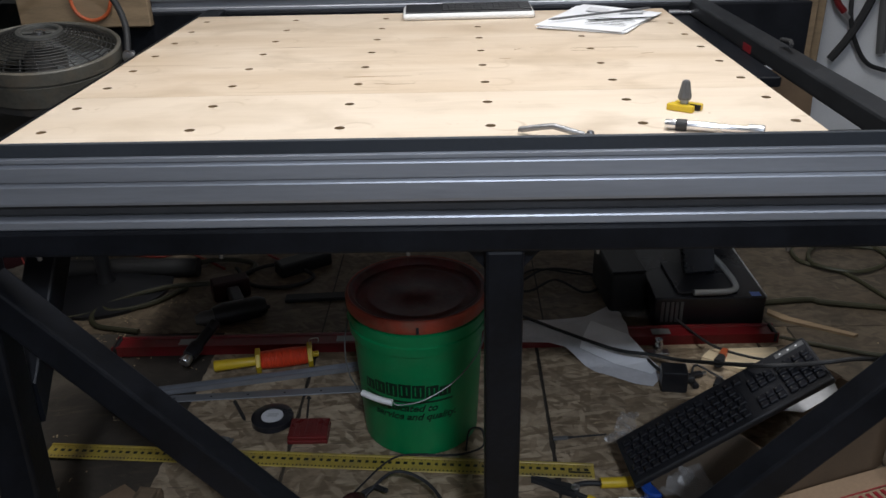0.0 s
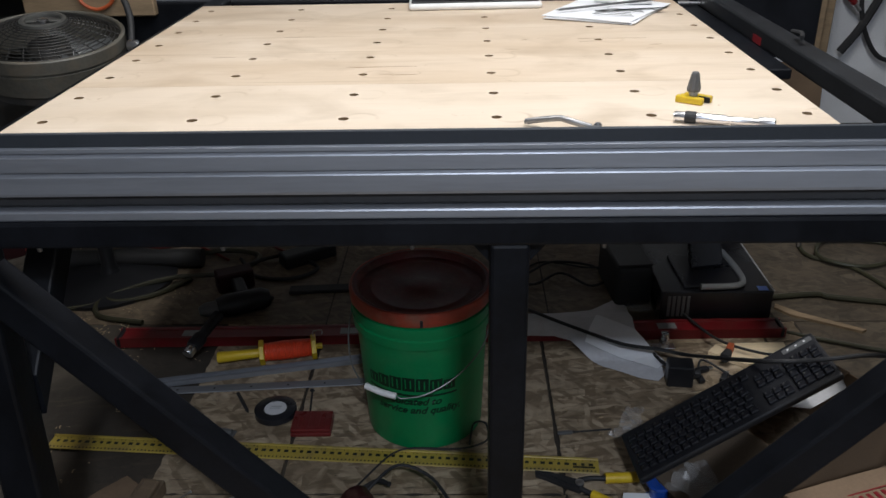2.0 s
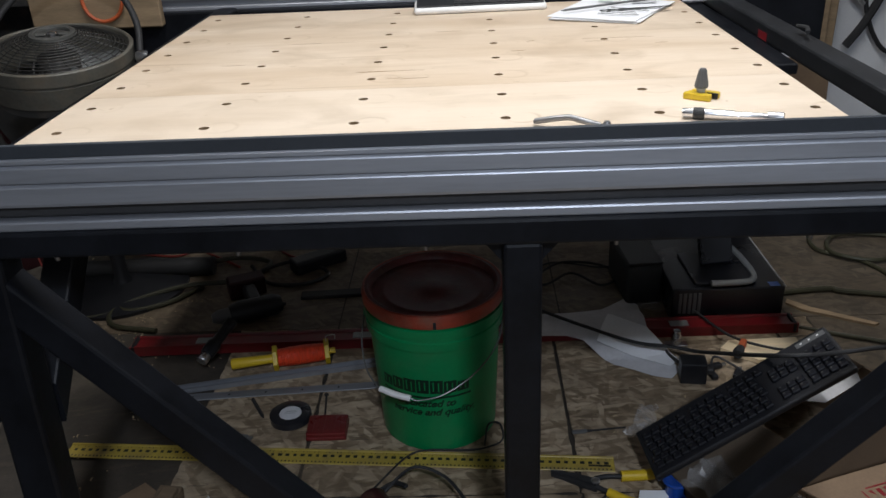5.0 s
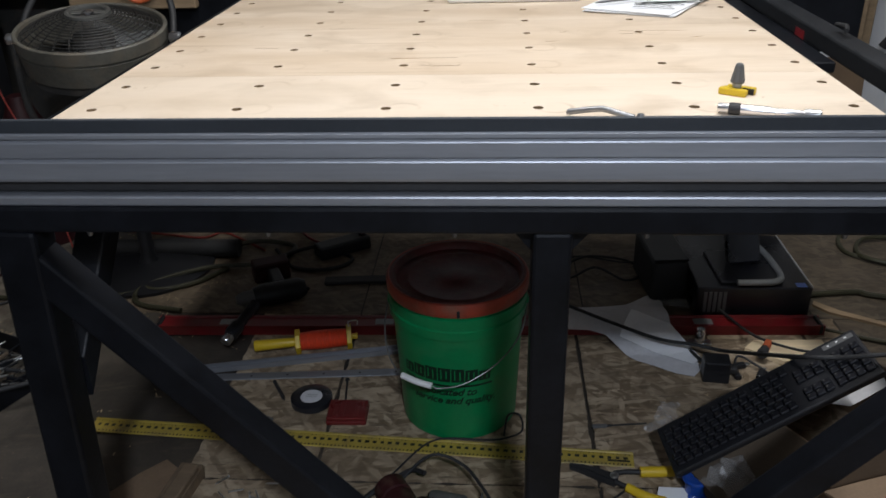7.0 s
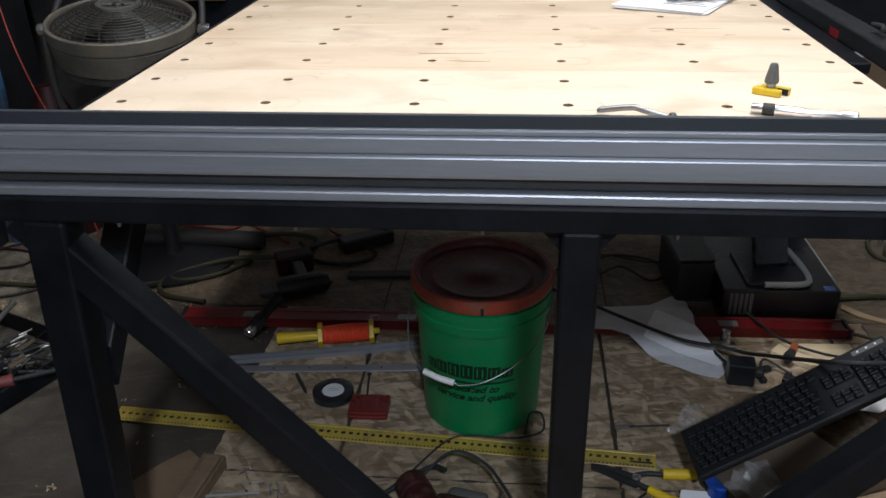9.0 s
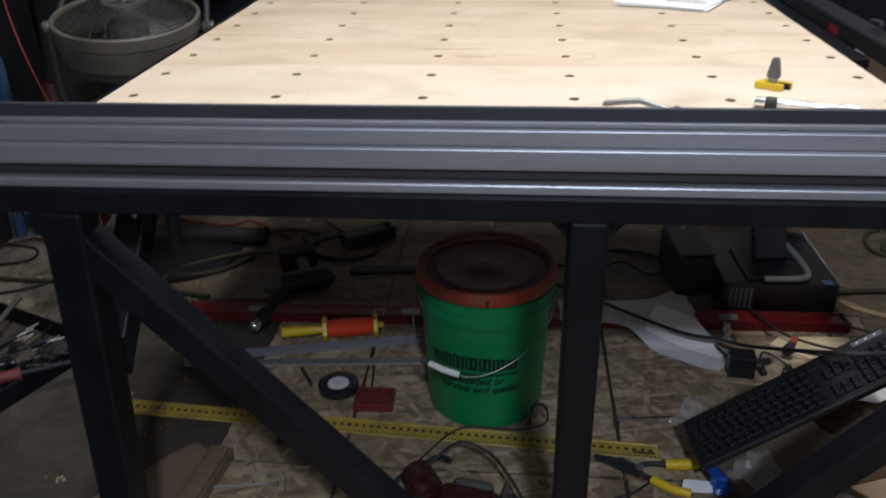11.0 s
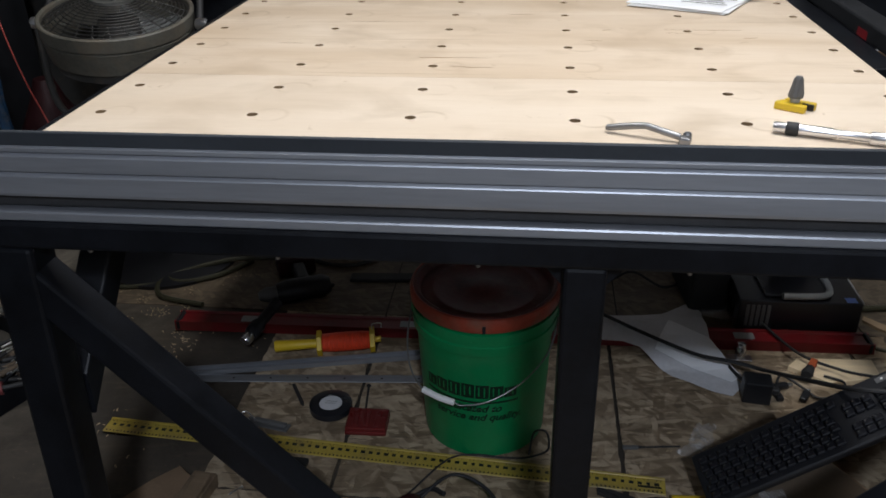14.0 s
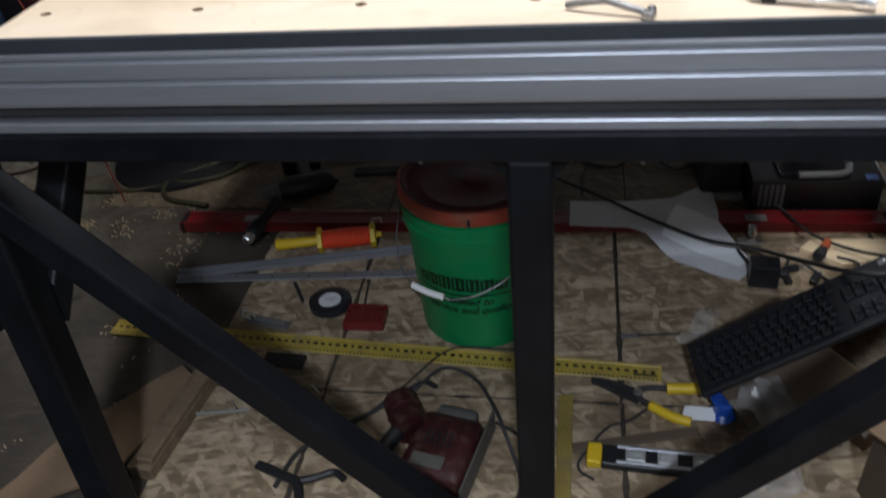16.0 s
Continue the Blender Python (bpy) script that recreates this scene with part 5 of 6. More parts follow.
for lo, hi in (((0.088, -0.040), (0.20, -0.037)), ((0.088, -0.072), (0.20, -0.069)), ((0.088, -0.069), (0.091, -0.040)), ((0.197, -0.069), (0.20, -0.040))):
    part("print_bar", boxed((*lo, 0.1738), (*hi, 0.1744)), RED, leaf, "faded red print")
for k in range(6):
    part("print_bar", boxed((0.099 + k * 0.016, -0.064, 0.1738), (0.107 + k * 0.016, -0.045, 0.1744)), RED, leaf, "faded red print")
part("black_print", boxed((0.105, -0.125, 0.1738), (0.20, -0.092, 0.1744)), PRINT, leaf)

film = thing("clear_bag", (0.43, 0.245, 0.0), "crumpled clear plastic bag under the keyboard", "bag", turn=(0, 0, 20))
part("bag_film", crumpled([(-0.05, 0.0), (-0.02, -0.04), (0.02, -0.02), (0.07, 0.05), (0.03, 0.065), (-0.01, 0.02)], 0.001, 0.022), CLEAR, film)
film2 = thing("clear_bag", (0.56, -0.01, 0.05), "crumpled clear plastic wrap on cardboard", "bag", turn=(0, 0, -30))
part("bag_film", crumpled([(-0.10, -0.05), (0.06, -0.07), (0.13, 0.02), (0.05, 0.08), (-0.08, 0.05)], 0.002, 0.03), CLEAR, film2)
cable("thin_wire", [(0.318, 0.2402, 0.0036), (0.335, 0.243, 0.003), (0.36, 0.246, 0.003), (0.395, 0.25, 0.003)], 0.002, RUBBER, "thin black wire ending near a plastic bag", "wire")
cartonflat = thing("cardboard_flap", (0.545, 0.06, 0.04), "torn piece of brown cardboard on the floor", "cardboard", turn=(0, 0, 35))
part("flap_body", sheet([(-0.11, -0.06), (0.13, -0.05), (0.12, 0.05), (-0.09, 0.06)], 0.001, 0.004, None, 0.012), CARD_DARK, cartonflat)
part("flap_fold", boxed((-0.08, -0.05, -0.04), (0.10, 0.045, 0.0), 0.003), CARD_DARK, cartonflat)

# ---- in front: tools on the strand board ----
saw = thing("power_saw", (-0.06, -0.10, 0.0), "scuffed dark red electric power tool lying on strand board", "power tool", turn=(0, 0, -12))
part("saw_body", boxed((-0.050, -0.095, 0.004), (0.070, 0.055, 0.056), 0.018, seg=3), SAW_RED, saw, smooth=True)
part("gear_case", boxed((-0.030, 0.0555, 0.006), (0.050, 0.082, 0.046), 0.010, seg=2), HUB_GREY, saw, smooth=True)
part("motor", lathed([(0, -0.064), (0.024, -0.064), (0.032, -0.056), (0.034, -0.020), (0.030, -0.018), (0.030, -0.012), (0.034, -0.010), (0.034, 0.028), (0, 0.03)], 24, pose(-0.075, 0.03, 0.036, 90, 0, 40)), SAW_RED, saw, smooth=True)
part("saw_grip", tubed([(-0.080, -0.01, 0.046), (-0.088, -0.06, 0.040), (-0.06, -0.12, 0.036), (-0.01, -0.128, 0.036)], [0.015] * 7 + [0.017] * 6 + [0.015] * 6, 12, 6), BLACK, saw, smooth=True)
part("base_plate", boxed((0.074, -0.11, 0.0), (0.078, 0.085, 0.052), 0.001), HUB_GREY, saw)
for k in range(5):
    part("vent", boxed((-0.022 + k * 0.011, -0.030, 0.0562), (-0.017 + k * 0.011, 0.006, 0.058), 0.0008), BLACK, saw)
part("rating_plate", boxed((-0.030, -0.078, 0.0562), (0.030, -0.050, 0.0572), 0.0003), HUB_GREY, saw, "scratched grey rating plate")
part("trigger", boxed((-0.060, -0.100, 0.030), (-0.048, -0.080, 0.044), 0.003, seg=2), RUBBER, saw)
cable("power_cable", [(-0.16, -0.02, 0.006), (-0.125, 0.035, 0.03), (-0.07, 0.05, 0.072), (-0.01, 0.03, 0.066), (0.03, -0.03, 0.064), (0.06, -0.10, 0.062), (0.09, -0.17, 0.012), (0.06, -0.24, 0.005)], 0.0034, RUBBER, "black cord lying over the power tool")
cable("power_cable", [(-0.085, 0.02, 0.05), (-0.115, 0.045, 0.035), (-0.16, 0.035, 0.01), (-0.22, -0.02, 0.004), (-0.27, -0.055, 0.004), (-0.33, -0.12, 0.004), (-0.35, -0.2, 0.004)], 0.005, RUBBER, "black cord of the power tool")
cable("power_cable", [(0.03, -0.02, 0.004), (0.08, -0.05, 0.004), (0.12, -0.10, 0.004), (0.10, -0.2, 0.004)], 0.003, RUBBER, "thin black cord on strand board")
cable("thin_wire", [(-0.24, -0.04, 0.002), (-0.168, 0.054, 0.002), (-0.10, 0.155, 0.006), (-0.05, 0.180, 0.007), (0.03, 0.178, 0.007), (0.075, 0.185, 0.006), (0.115, 0.215, 0.003), (0.112, 0.26, 0.012), (0.085, 0.235, 0.03), (0.075, 0.19, 0.008)], 0.0022, RUBBER, "thin black wire looped over the rule", "wire")
torpedo = thing("torpedo_level", (0.315, -0.098, 0.0), "black and silver torpedo level with yellow end", "level", turn=(0, 0, -4))
part("level_body", boxed((-0.085, -0.022, 0.0), (0.16, 0.022, 0.018), 0.002), BLACK, torpedo)
part("end_cap", boxed((-0.112, -0.023, 0.0), (-0.0855, 0.023, 0.019), 0.004, seg=2), YELLOW_PLASTIC, torpedo, "yellow end cap")
for y in (-0.016, 0.018):
    part("edge_rail", boxed((-0.06, y - 0.003, 0.0182), (0.158, y + 0.003, 0.021), 0.0008), ALU, torpedo)
for x in (-0.045, 0.01, 0.07):
    part("vial_frame", boxed((x, -0.012, 0.0182), (x + 0.035, 0.013, 0.0215), 0.002), SILVER_PLASTIC, torpedo)
    part("vial", lathed([(0, 0), (0.005, 0), (0.005, 0.024), (0, 0.024)], 12, pose(x + 0.0055, 0.0, 0.0222, 0, 90, 0)), CLEAR, torpedo, smooth=True)
pliers = thing("pliers", (0.300, 0.066, 0.0), "dark steel wire pliers with yellow dipped handles", "pliers")
part("jaw", sheet([(-0.088, 0.038), (-0.060, 0.034), (-0.020, 0.019), (0.010, 0.006), (0.004, -0.012), (-0.030, 0.005), (-0.060, 0.026), (-0.088, 0.034)], 0.003, 0.009), RUBBER, pliers)
part("jaw", sheet([(-0.086, 0.032), (-0.058, 0.022), (-0.026, 0.002), (0.004, -0.014), (-0.002, -0.020), (-0.034, -0.003), (-0.066, 0.018), (-0.088, 0.029)], 0.001, 0.008), RUBBER, pliers)
part("pivot", lathed([(0, 0.012), (0.009, 0.012), (0.009, 0.015), (0.006, 0.017), (0, 0.017)], 16), ZINC, pliers, smooth=True)
for pts in ([(0.0, 0.010, 0.010), (0.026, 0.016, 0.010), (0.056, 0.014, 0.011)], [(0.0, -0.012, 0.009), (0.012, -0.022, 0.009), (0.026, -0.032, 0.010)]):
    part("arm", tubed(pts, 0.0055, 10, 5), RUBBER, pliers, smooth=True)
part("plier_handle", tubed([(0.054, 0.014, 0.012), (0.075, 0.015, 0.012), (0.098, 0.016, 0.012), (0.122, 0.019, 0.012)], 0.0115, 12, 5), YELLOW_PLASTIC, pliers, "yellow dipped grip", True)
part("plier_handle", tubed([(0.022, -0.030, 0.010), (0.040, -0.044, 0.010), (0.062, -0.058, 0.010), (0.092, -0.068, 0.010)], 0.0095, 12, 5), YELLOW_PLASTIC, pliers, "yellow dipped grip", True)
slat = thing("lath", (0.178, -0.074, 0.0), "thin dark wooden lath behind the torpedo level", "lath", turn=(0, 0, 14))
part("lath_body", boxed((0, -0.010, 0), (0.235, 0.012, 0.006), 0.0015), CARD_DARK, slat)
usb = thing("cable_plug", (0.288, 0.237, 0.0), "small grey cable plug on strand board", "plug", turn=(0, 0, 6))
part("plug_shell", boxed((-0.016, -0.005, 0.0), (0.018, 0.005, 0.007), 0.0025, seg=2), GREY_PLASTIC, usb, smooth=True)
part("strain_relief", lathed([(0, 0.0182), (0.0035, 0.0182), (0.0022, 0.032), (0, 0.032)], 10, pose(0, 0, 0.0036, 0, 90, 0)), RUBBER, usb, smooth=True)
spool = thing("blue_spool", (0.452, 0.03, 0.0), "shiny blue plastic spool beside the pliers", "spool")
part("spool_body", lathed([(0, 0), (0.024, 0), (0.026, 0.004), (0.018, 0.012), (0.018, 0.035), (0.026, 0.043), (0.024, 0.048), (0.006, 0.048), (0, 0.044)], 28), BLUE, spool, smooth=True)
film3 = thing("clear_bag", (0.50, -0.135, 0.0), "crumpled clear plastic wrap on the floor", "bag", turn=(0, 0, 35))
part("bag_film", crumpled([(-0.07, -0.035), (0.05, -0.045), (0.08, 0.02), (0.02, 0.05), (-0.06, 0.03)], 0.001, 0.025), CLEAR, film3)
rag = thing("white_rag", (0.405, 0.022, 0.0), "scrap of white paper beside the pliers", "paper")
part("rag_body", sheet([(-0.03, -0.015), (0.03, -0.02), (0.035, 0.012), (-0.02, 0.018)], 0.004, 0.001, None, 0.012), PAPER, rag)
cable("thin_wire", [(0.215, -0.14, 0.003), (0.19, -0.12, 0.003), (0.195, -0.09, 0.003), (0.24, -0.02, 0.003), (0.28, 0.0, 0.003), (0.33, 0.045, 0.004)], 0.0025, RUBBER, "thin black wire by the torpedo level", "wire")
caulk = thing("metal_bracket", (-0.32, -0.185, 0.0), "black forked metal tool on strand board", "tool", turn=(0, 0, -20))
part("tool_arm", boxed((-0.085, -0.008, 0.002), (0.01, 0.010, 0.012), 0.003), BLACK, caulk)
part("tool_fork", tubed([(0.01, 0.0, 0.008), (0.035, 0.02, 0.008), (0.06, 0.045, 0.008), (0.085, 0.04, 0.008)], 0.007, 10, 5), BLACK, caulk, smooth=True)
part("tool_fork", tubed([(0.01, 0.0, 0.008), (0.035, -0.03, 0.008), (0.04, -0.07, 0.008)], 0.009, 10, 5), BLACK, caulk, smooth=True)
rod = tagged(finish("white_rod", tubed([(-0.57, -0.04, 0.005), (-0.46, -0.022, 0.005)], 0.0028, 8, 2), SILVER_PLASTIC, None, True), "thin white plastic rod on the floor", "rod")

rng = random.Random(21)
for k in range(9):
    sc = thing("wood_screw", (-0.43 + rng.uniform(-0.10, 0.08), 0.03 + rng.uniform(-0.05, 0.05), 0.004), "small zinc wood screw loose on the floor", "screw", "loose screws", turn=(0, 0, rng.uniform(0, 360)))
    part("shank", lathed([(0, 0), (0.0035, 0.0), (0.0018, 0.003), (0.0018, 0.028), (0, 0.033)], 8, pose(0, 0, 0, 0, 90, 0)), ZINC, sc)
for k, (x, y, a) in enumerate(((0.655, 0.475, 20), (0.64, 0.44, 100), (0.70, 0.44, 60))):
    pl = thing("plug", (x, y, 0.002), "small black cable plug on the floor", "plug", "loose plugs", turn=(0, 0, a))
    part("plug_body", boxed((-0.018, -0.008, 0), (0.018, 0.008, 0.012), 0.003, seg=2), BLACK, pl)
    part("plug_tip", boxed((0.0182, -0.005, 0.003), (0.030, 0.005, 0.009), 0.001), ZINC, pl)
cable("black_wire", [(0.64, 0.46, 0.006), (0.66, 0.50, 0.02), (0.70, 0.47, 0.012), (0.73, 0.44, 0.006), (0.78, 0.45, 0.01), (0.80, 0.49, 0.016), (0.76, 0.51, 0.018)], 0.003, RUBBER, "short curled black wire beside the adapter")

# ---- left: panel, tray of tools ----
panel = thing("cardboard", (0, 0, FLOOR), "folded brown cardboard panel on the floor", "cardboard")
part("panel_face", sheet([(-0.90, -0.34), (-0.80, -0.10), (-0.645, 0.085), (-0.60, 0.05), (-0.66, -0.20)], 0.002, 0.006, None, 0.02), CARD, panel)
plank2 = thing("pine_plank", (-0.575, 0.06, FLOOR), "short pine plank leaning by the table leg", "board", turn=(0, 0, -97))
part("plank_body", boxed((0, -0.028, 0.0), (0.26, 0.022, 0.035), 0.003), OLD_PLANK, plank2)
part("plank_body", boxed((0.02, -0.010, 0.0352), (0.25, 0.022, 0.05), 0.003), OLD_PLANK, plank2)

tray = thing("tool_tray", (-1.335, 0.275, FLOOR), "black metal tray heaped with hand tools", "tray", turn=(0, 0, -23))
part("tray_base", boxed((-0.27, -0.26, 0), (0.20, 0.26, 0.004)), TRAY_DUST, tray)
for lo, hi in (((0.2002, -0.26, 0), (0.206, 0.26, 0.055)), ((-0.276, -0.26, 0), (-0.2702, 0.26, 0.055)), ((-0.27, -0.266, 0), (0.20, -0.2602, 0.055)), ((-0.27, 0.2602, 0), (0.20, 0.266, 0.055))):
    part("tray_side", boxed(lo, hi, 0.002), STEEL, tray)


def hand_tool(name, label, x, y, z, turn, length, r, grip, blade, tilt=0):
    ob = thing(name, (x, y, z), label, name.replace("_", " "), "tools in the tray", turn=(0, tilt, turn))
    part("grip", lathed([(0, -length * 0.5), (r, -length * 0.49), (r * 1.15, -length * 0.3), (r * 0.85, -length * 0.1), (r, 0), (0, 0)], 14, pose(0, 0, 0, 0, 90, 0)), grip, ob, smooth=True)
    part("blade", lathed([(0, 0.0002), (r * 0.4, 0.0002), (r * 0.4, length * 0.45), (r * 0.55, length * 0.48), (0, length * 0.5)], 10, pose(0, 0, 0, 0, 90, 0)), blade, ob, smooth=True)
    return ob


hand_tool("hammer", "tool with an orange rubber handle in the tray", -1.432, 0.52, 0.062, 100, 0.30, 0.017, CABLE_ORANGE, STEEL)
hand_tool("caulk_knife", "tool with a slate blue handle in the tray", -1.312, 0.425, 0.055, 97, 0.36, 0.019, SLATE_BLUE, HUB_GREY)
hand_tool("screwdriver", "chrome screwdriver among other tools in the tray", -1.235, 0.275, 0.05, 25, 0.20, 0.009, CHROME, CHROME)
hand_tool("mallet", "tool with a worn brown wooden handle in the tray", -1.128, 0.250, 0.056, 29, 0.30, 0.016, ROSE_GRIP, RUBBER)
hand_tool("wrench", "dark steel wrench in the tray", -1.42, 0.33, 0.035, 10, 0.22, 0.010, STEEL, ZINC)
hand_tool("screwdriver", "dark screwdriver with a black handle in the tray", -1.45, 0.22, 0.04, 60, 0.22, 0.013, BLACK, ZINC)
rng = random.Random(4)
for k in range(48):
    hand_tool("drill_bit", "loose steel drill bit in the tray", -1.20 + rng.gauss(0, 0.05), 0.345 + rng.gauss(0, 0.055), 0.02 + 0.035 * rng.random(), 45 + rng.uniform(-60, 60), rng.uniform(0.05, 0.11), rng.uniform(0.004, 0.008), (STEEL, RUBBER, CARD_DARK)[k % 3], (HUB_GREY, ZINC, STEEL)[k % 3])
cable("red_cable", [(-1.8, 0.95, 0.0), (-1.66, 1.02, 0.0), (-1.52, 1.0, 0.0), (-1.50, 0.92, 0.0), (-1.62, 0.88, 0.004), (-1.66, 0.96, 0.01), (-1.55, 1.06, 0.006), (-1.46, 1.0, 0.0)], 0.004, DARK_RED, "thin dark red cord in loops on the floor")
cable("orange_cable", [(-1.25, 1.262, 0.0), (-1.10, 1.238, 0.0), (-0.94, 1.208, 0.0), (-0.88, 1.25, 0.0), (-0.80, 1.20, 0.0), (-0.698, 1.114, 0.0)], 0.004, CABLE_RED, "thin orange-red cord on the floor behind the coil")
cable("olive_cable", [(-2.1, 0.88, 0.0), (-1.77, 0.86, 0.002), (-1.6, 0.82, 0.002), (-1.45, 0.79, 0.002), (-1.1, 0.80, 0.002), (-0.95, 0.86, 0.002)], 0.007, CABLE_GREEN, "olive extension cable along the floor", "cable")
cable("black_wire", [(-1.52, 0.70, 0.0), (-1.60, 0.76, 0.0), (-1.72, 0.74, 0.0), (-1.62, 0.68, 0.0), (-1.45, 0.72, 0.0), (-1.36, 0.78, 0.0)], 0.004, RUBBER, "loose black wire near the tool tray")
def shavings(spots, seed, floor_z):
    """Curled wood shavings, strewn in loose clusters: (x, y, spread, count) each."""
    r = random.Random(seed)
    vs, fs = [], []
    for cx, cy, spread, count in spots:
        for _ in range(count):
            x, y, a = cx + r.gauss(0, spread), cy + r.gauss(0, spread * 0.7), r.uniform(0, math.pi)
            ln, wd, up = r.uniform(0.003, 0.011), r.uniform(0.0012, 0.004), r.uniform(0.0005, 0.004)
            k = len(vs)
            for i in range(4):
                u, h = (i / 3 - 0.5) * ln, floor_z + 0.0006 + up * math.sin(math.pi * i / 3)
                for side in (-0.5, 0.5):
                    vs.append((x + u * math.cos(a) - side * wd * math.sin(a), y + u * math.sin(a) + side * wd * math.cos(a), h + 0.0006 * side))
            fs += [(k + 2 * i, k + 2 * i + 1, k + 2 * i + 3, k + 2 * i + 2) for i in range(3)]
    return vs, fs


rng = random.Random(11)
spots = [(-1.46 + 0.045 * k + 0.03 * math.sin(k * 2.3), 0.70 + 0.11 * math.sin(k * 1.7), 0.014 + 0.004 * (k % 3), 14 + 5 * (k % 4)) for k in range(13)]
for k in range(120):
    x, y = rng.uniform(-2.2, -0.62), rng.uniform(-0.45, 1.25)
    if not (-1.66 < x < -1.06 and -0.02 < y < 0.64):
        spots.append((x, y, rng.uniform(0.008, 0.03), rng.randint(3, 22) if y > 0.35 else rng.randint(1, 9)))
cv, cf = shavings(spots, 5, FLOOR)
cv3, cf3 = shavings([(-1.197, 0.165, 0.014, 40), (-1.28, 0.12, 0.03, 10)], 7, 0.002)
cv2, cf2 = shavings([(rng.uniform(-0.6, 1.2), rng.uniform(-0.45, 0.7), 0.02, rng.randint(1, 3)) for k in range(60)], 6, 0.0)
me = bpy.data.meshes.new("wood_chips")
me.from_pydata(cv + cv2 + cv3, [], cf + [tuple(i + len(cv) for i in f) for f in cf2] + [tuple(i + len(cv) + len(cv2) for i in f) for f in cf3])
me.materials.append(CHIP)
tagged(new("wood_chips", me), "pale wood shavings scattered over the dirty floor", "wood shavings", kind="stuff")

# ---- behind, left of the fan ----
cab = thing("dark_cabinet", (-1.846, 1.25, FLOOR), "dark cabinet with a bright metal edge", "cabinet")
part("cabinet_body", boxed((-0.4, -0.25, 0), (0.20, 0.25, 0.95), 0.004), BLACK, cab)

lean = thing("leaning_panel", (-1.665, 1.03, 0.5), "dark brown board with a bright metal edge leaning on a cabinet", "board", turn=(0, 18.3, 0))
part("panel_board", boxed((-0.34, 0.0, -0.53), (0.0, 0.012, 0.42), 0.002), CARD_DARK, lean)
part("metal_edge", boxed((0.0003, -0.001, -0.10), (0.0022, 0.013, 0.24), 0.0004), SILVER_PLASTIC, lean, "bright metal edge")


def tarp(x, y, w, top, seed, label):
    """A folded sheet stood on end, creased along its height."""
    ob = thing("folded_tarpaulin", (x, y, FLOOR), label, "tarpaulin", "folded tarpaulins")
    bm = bmesh.new()
    rings = []
    for i in range(15):
        z = top * i / 14
        ring = []
        for k in range(20):
            a = 2 * math.pi * k / 20
            q = Vector((math.cos(a) * 1.6, math.sin(a) * 1.6, z * 5 + seed))
            r = w * (1.0 - 0.35 * (i / 14) ** 3) * (0.85 + 0.5 * noise.noise(q) + 0.22 * noise.noise(q * 3.1))
            ring.append(bm.verts.new((r * math.cos(a) + 0.03 * noise.noise(Vector((seed, 0, z * 4))), 0.6 * r * math.sin(a), z + (0.03 * noise.noise(q * 2) if i == 14 else 0))))
        rings.append(ring)
    for a, b in zip(rings, rings[1:]):
        for k in range(20):
            bm.faces.new((a[k], a[(k + 1) % 20], b[(k + 1) % 20], b[k]))
    bm.faces.new(rings[0])
    bm.faces.new(rings[-1])
    part("tarpaulin_folds", bm, BLUE_CLOTH, ob, smooth=True)


tarp(-1.632, 1.10, 0.030, 0.585, 3.0, "bright blue folded tarpaulin standing beside a cabinet")
tarp(-1.568, 1.12, 0.027, 0.60, 8.0, "creased blue tarpaulin standing behind the fan")
for k, (x0, z0, x1, z1) in enumerate(((-1.60, 0.40, -1.56, 0.72), (-1.59, 0.40, -1.535, 0.70), (-1.575, 0.38, -1.60, 0.66))):
    st = thing("wood_stick", (x0, 1.06 + 0.012 * k, 0.0), "thin wooden stick standing among tarpaulins", "stick", "upright sticks")
    part("stick_body", bar((-0.04, 0.02, FLOOR), (x1 - x0, 0, z1), 0.009, 0.007, 0.002), FAN_DARK, st)
redtool = thing("red_jug", (-1.47, 1.22, FLOOR), "dark red plastic jug beside the fan", "jug")
part("jug_body", lathed([(0, 0), (0.09, 0), (0.10, 0.02), (0.10, 0.34), (0.05, 0.44), (0.03, 0.50), (0, 0.50)], 28), DARK_RED, redtool, smooth=True)
cable("red_cable", [(-1.46, 1.05, 1.05), (-1.424, 1.0, 0.876), (-1.405, 0.98, 0.815), (-1.354, 0.92, 0.705), (-1.278, 0.85, 0.586), (-1.191, 0.78, 0.47), (-1.13, 0.74, 0.25), (-1.10, 0.74, 0.0)], 0.0022, CABLE_RED, "thin red cable hanging down beside the fan")
cable("orange_cable", [(-1.085, 1.284, 1.0), (-1.093, 1.283, 0.889), (-1.095, 1.283, 0.824), (-1.078, 1.283, 0.783), (-1.039, 1.283, 0.766), (-0.996, 1.283, 0.782), (-0.974, 1.283, 0.821), (-0.961, 1.283, 0.886), (-0.97, 1.284, 1.0)], 0.0055, CABLE_ORANGE, "orange cable looped in front of a board")
shelf = thing("back_shelf", (-1.55, 1.55, FLOOR), "dark cluttered shelf board behind the fan", "shelf")
part("shelf_board", boxed((-0.5, -0.1, 0.80), (0.32, 0.2, 0.83), 0.003), FAN_DARK, shelf)
# Added screen that keeps this corner dark in front of the pale wall.
part("shelf_back", boxed((-0.5, 0.201, 0.0), (0.32, 0.215, 1.30), 0.003), FAN_DARK, shelf)
for x in (-0.48, 0.28):
    part("shelf_post", boxed((x, -0.05, 0), (x + 0.04, 0.15, 0.80), 0.003), FAN_DARK, shelf)

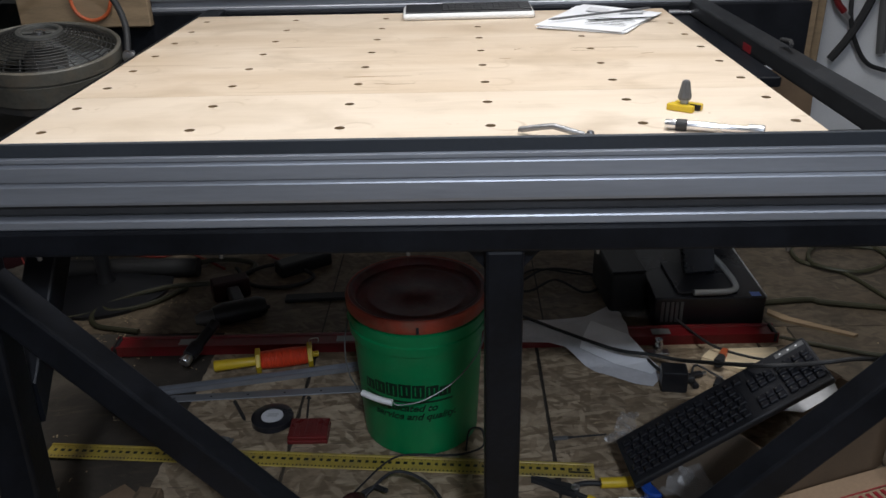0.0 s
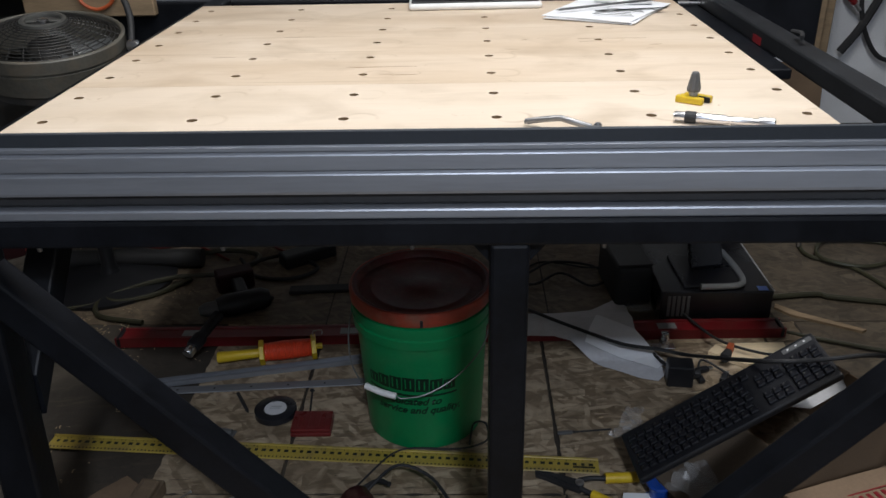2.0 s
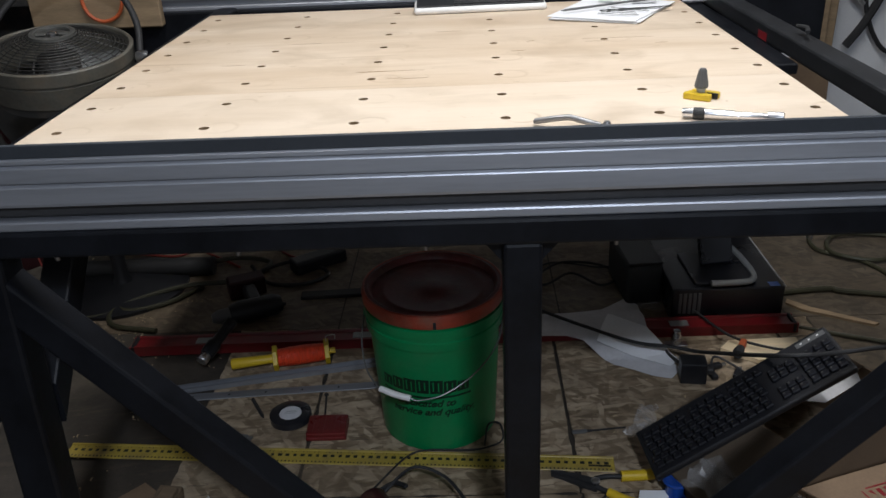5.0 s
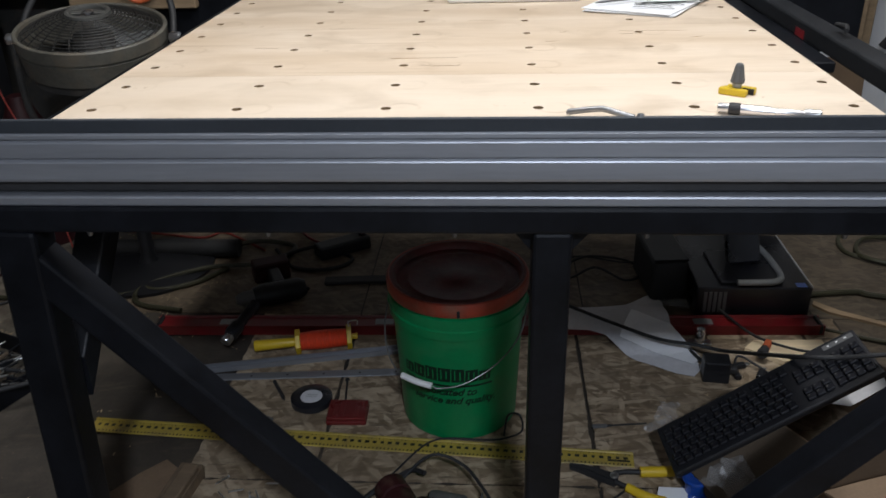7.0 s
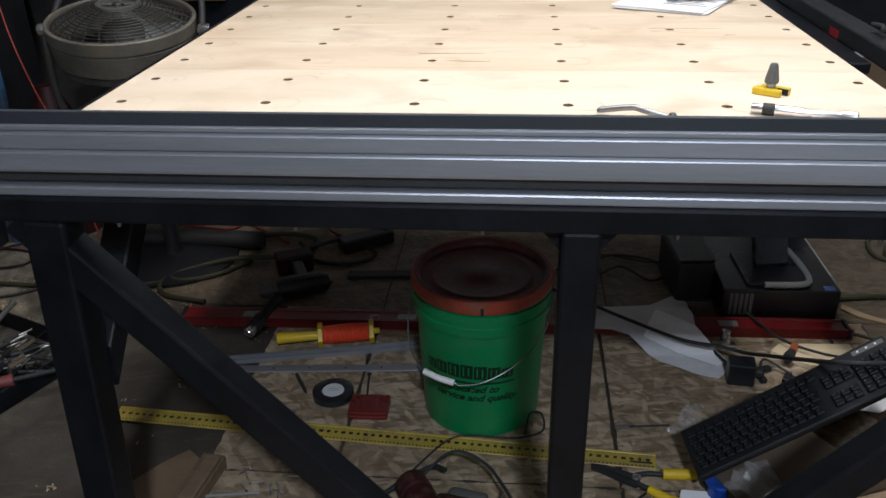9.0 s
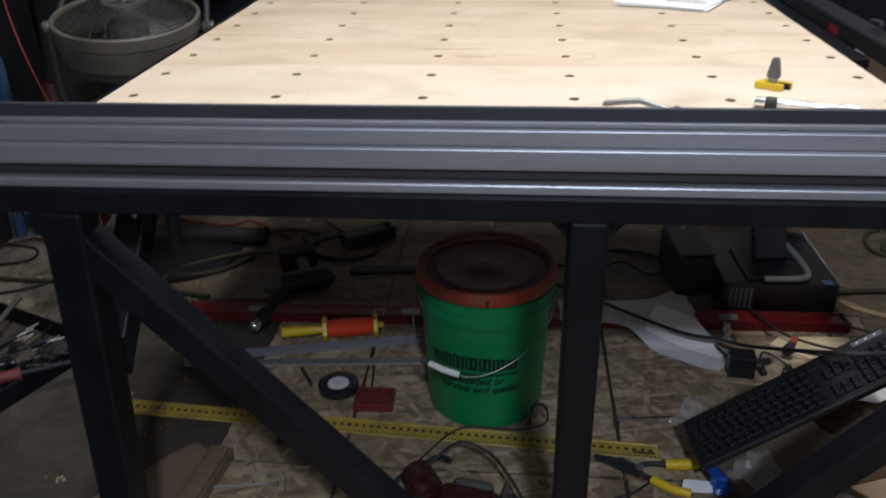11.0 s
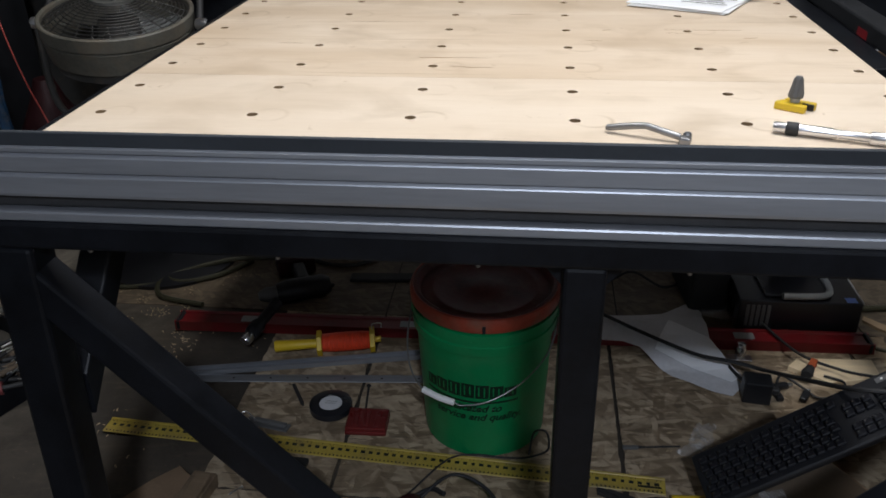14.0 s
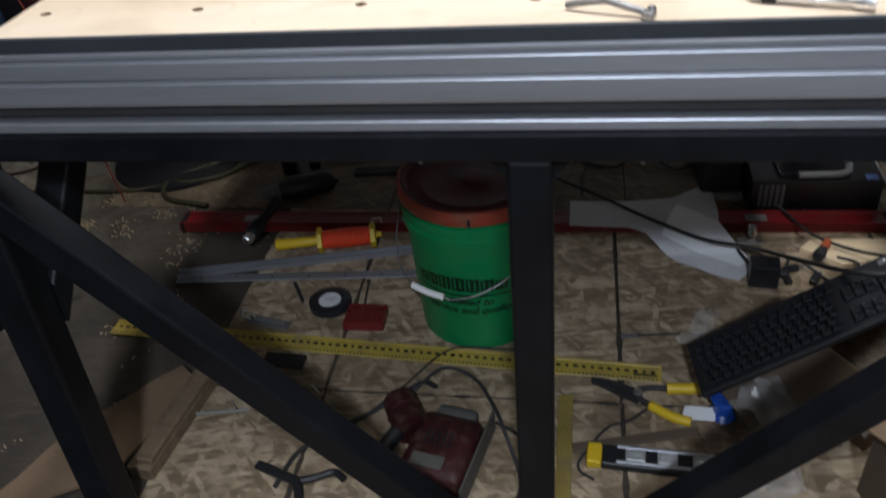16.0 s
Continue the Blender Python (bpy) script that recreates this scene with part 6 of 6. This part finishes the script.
# ---- behind, right ----
gantry = thing("gantry_end", (1.02, 1.50, FLOOR), "black machine end plate behind the rear rail", "machine part")
part("end_plate", boxed((-0.30, -0.02, 0.68), (0.15, 0.02, 1.02), 0.004), STEEL, gantry)
part("end_foot", boxed((-0.05, -0.03, 0.0), (0.05, 0.04, 0.679), 0.004), STEEL, gantry)
cord2 = tagged(finish("cable_clip", tubed([(0.795, 0.56, 0.805), (0.805, 0.59, 0.808), (0.80, 0.63, 0.805), (0.815, 0.61, 0.805)], 0.005, 8, 6), RUBBER, None, True), "black cable clip lying on the side tube", "clip")
brown = thing("cardboard_sheet", (1.42, 2.18, FLOOR), "brown cardboard sheet leaning by the white wall", "cardboard", turn=(-6, 0, 0))
part("sheet_body", boxed((-0.09, -0.004, 0), (0.16, 0.004, 0.36), 0.001), CARD, brown)
tagged(finish("panel_upright", boxed((1.33, 2.44, FLOOR), (1.40, 2.49, 1.2), 0.003), WALL_WHITE), "white painted upright beside the panel wall", "upright")
hang = thing("hanging_strap", (1.80, 2.46, 0.52), "black rubber straps hanging on the white wall", "strap")
part("strap_loop", tubed([(0.10, 0, 0.18), (0.06, -0.01, 0.05), (0.0, -0.015, -0.08), (-0.07, -0.02, -0.18)], 0.018, 8, 6), RUBBER, hang, smooth=True)
part("strap_loop", tubed([(-0.02, 0.0, 0.18), (-0.01, -0.01, 0.02), (0.03, -0.01, -0.10), (0.10, -0.01, -0.20), (0.20, 0.0, -0.24)], 0.010, 8, 6), RUBBER, hang, smooth=True)
part("strap_loop", tubed([(0.12, 0.0, 0.2), (0.14, 0, 0.0), (0.16, 0, -0.16)], 0.022, 8, 6), GREY_PLASTIC, hang, smooth=True)
grips = thing("red_clamp", (1.69, 2.45, 0.58), "red handled clamp hanging on the wall", "clamp")
part("clamp_handle", tubed([(0.0, -0.02, 0.12), (0.02, -0.02, 0.02), (0.06, -0.02, -0.03)], 0.014, 10, 5), RED, grips, smooth=True)
part("clamp_jaw", tubed([(0.06, -0.02, -0.03), (0.085, -0.02, -0.06)], 0.010, 8, 3), ZINC, grips, smooth=True)

# ---- strand board panels of the raised floor ----
osb_bed = thing("strand_board_deck", (0, 0, FLOOR), "lighter strand board panels with dark joints", "floor panel", kind="structure")
xe, ye = [-0.60, -0.322, 0.270, 0.862, 0.97], [-1.3, 0.048, 0.72]


def worn_panel(x0, y0, x1, y1):
    """A board panel whose edges are chipped and uneven."""
    out = []
    for a, b in (((x0, y0), (x1, y0)), ((x1, y0), (x1, y1)), ((x1, y1), (x0, y1)), ((x0, y1), (x0, y0))):
        a, b = Vector(a), Vector(b)
        count = max(4, int((b - a).length / 0.012))
        inward = Vector((-(b - a).y, (b - a).x)).normalized()
        for i in range(count):
            p = a.lerp(b, i / count)
            out.append(p + inward * (0.0042 + 0.0055 * max(0.0, noise.noise(Vector((p.x * 38, p.y * 38, 1.7)))) + 0.002 * noise.noise(Vector((p.x * 130, p.y * 130, 0)))))
    return sheet([tuple(p) for p in out], 0.0, 0.0058)


for i in range(4):
    for j in range(2):
        part("panel", worn_panel(xe[i], ye[j], xe[i + 1], ye[j + 1]), OSB, osb_bed)


back_bed = thing("old_board_deck", (0, 0, FLOOR), "darker brown strand board panels at the back and right", "floor panel", kind="structure")
for x0, x1, stuff in ((-1.15, -0.325, OSB_BROWN), (-0.320, 0.30, OSB_BROWN), (0.305, 0.92, OSB_BROWN), (0.925, 1.55, OSB_DARK)):
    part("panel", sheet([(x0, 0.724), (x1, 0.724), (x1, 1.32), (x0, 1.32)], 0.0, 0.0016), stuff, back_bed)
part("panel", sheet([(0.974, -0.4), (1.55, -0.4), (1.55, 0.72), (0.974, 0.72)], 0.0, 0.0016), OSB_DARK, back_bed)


# ---- pieces that belong to a part ----
def nest(owner, part_name, *children):
    base = next(c for c in owner.children if c.name.split(".")[0] == part_name)
    for c in list(owner.children):
        if c.name.split(".")[0] in children:
            c.parent = base


nest(bucket, "lid", "lid_notch")

nest(bucket, "shell", "mark_block", "mark_inlay", "mark_underline", "slogan", "bail_ear")
nest(bucket, "bail_wire", "hand_grip")
nest(fan, "motor", "blade")
nest(fan, "grille", "grille_spoke", "hub_badge")
nest(fan, "yoke", "knob")
nest(rule, "blade", "graduation", "inch_number", "maker_bar")
nest(pc, "case", "sticker", "side_edge", "front_slot", "case_foot")
nest(keyboard, "case", "key", "status_panel", "status_light")
nest(remote, "case", "key_bed", "key")
nest(tape, "label_disc", "print_bar")
nest(table, "front_tube", "gusset")
nest(table, "gear_rack", "rack_teeth")
nest(torpedo, "level_body", "vial_frame", "vial")
nest(rbox, "case_lid", "lid_rib")
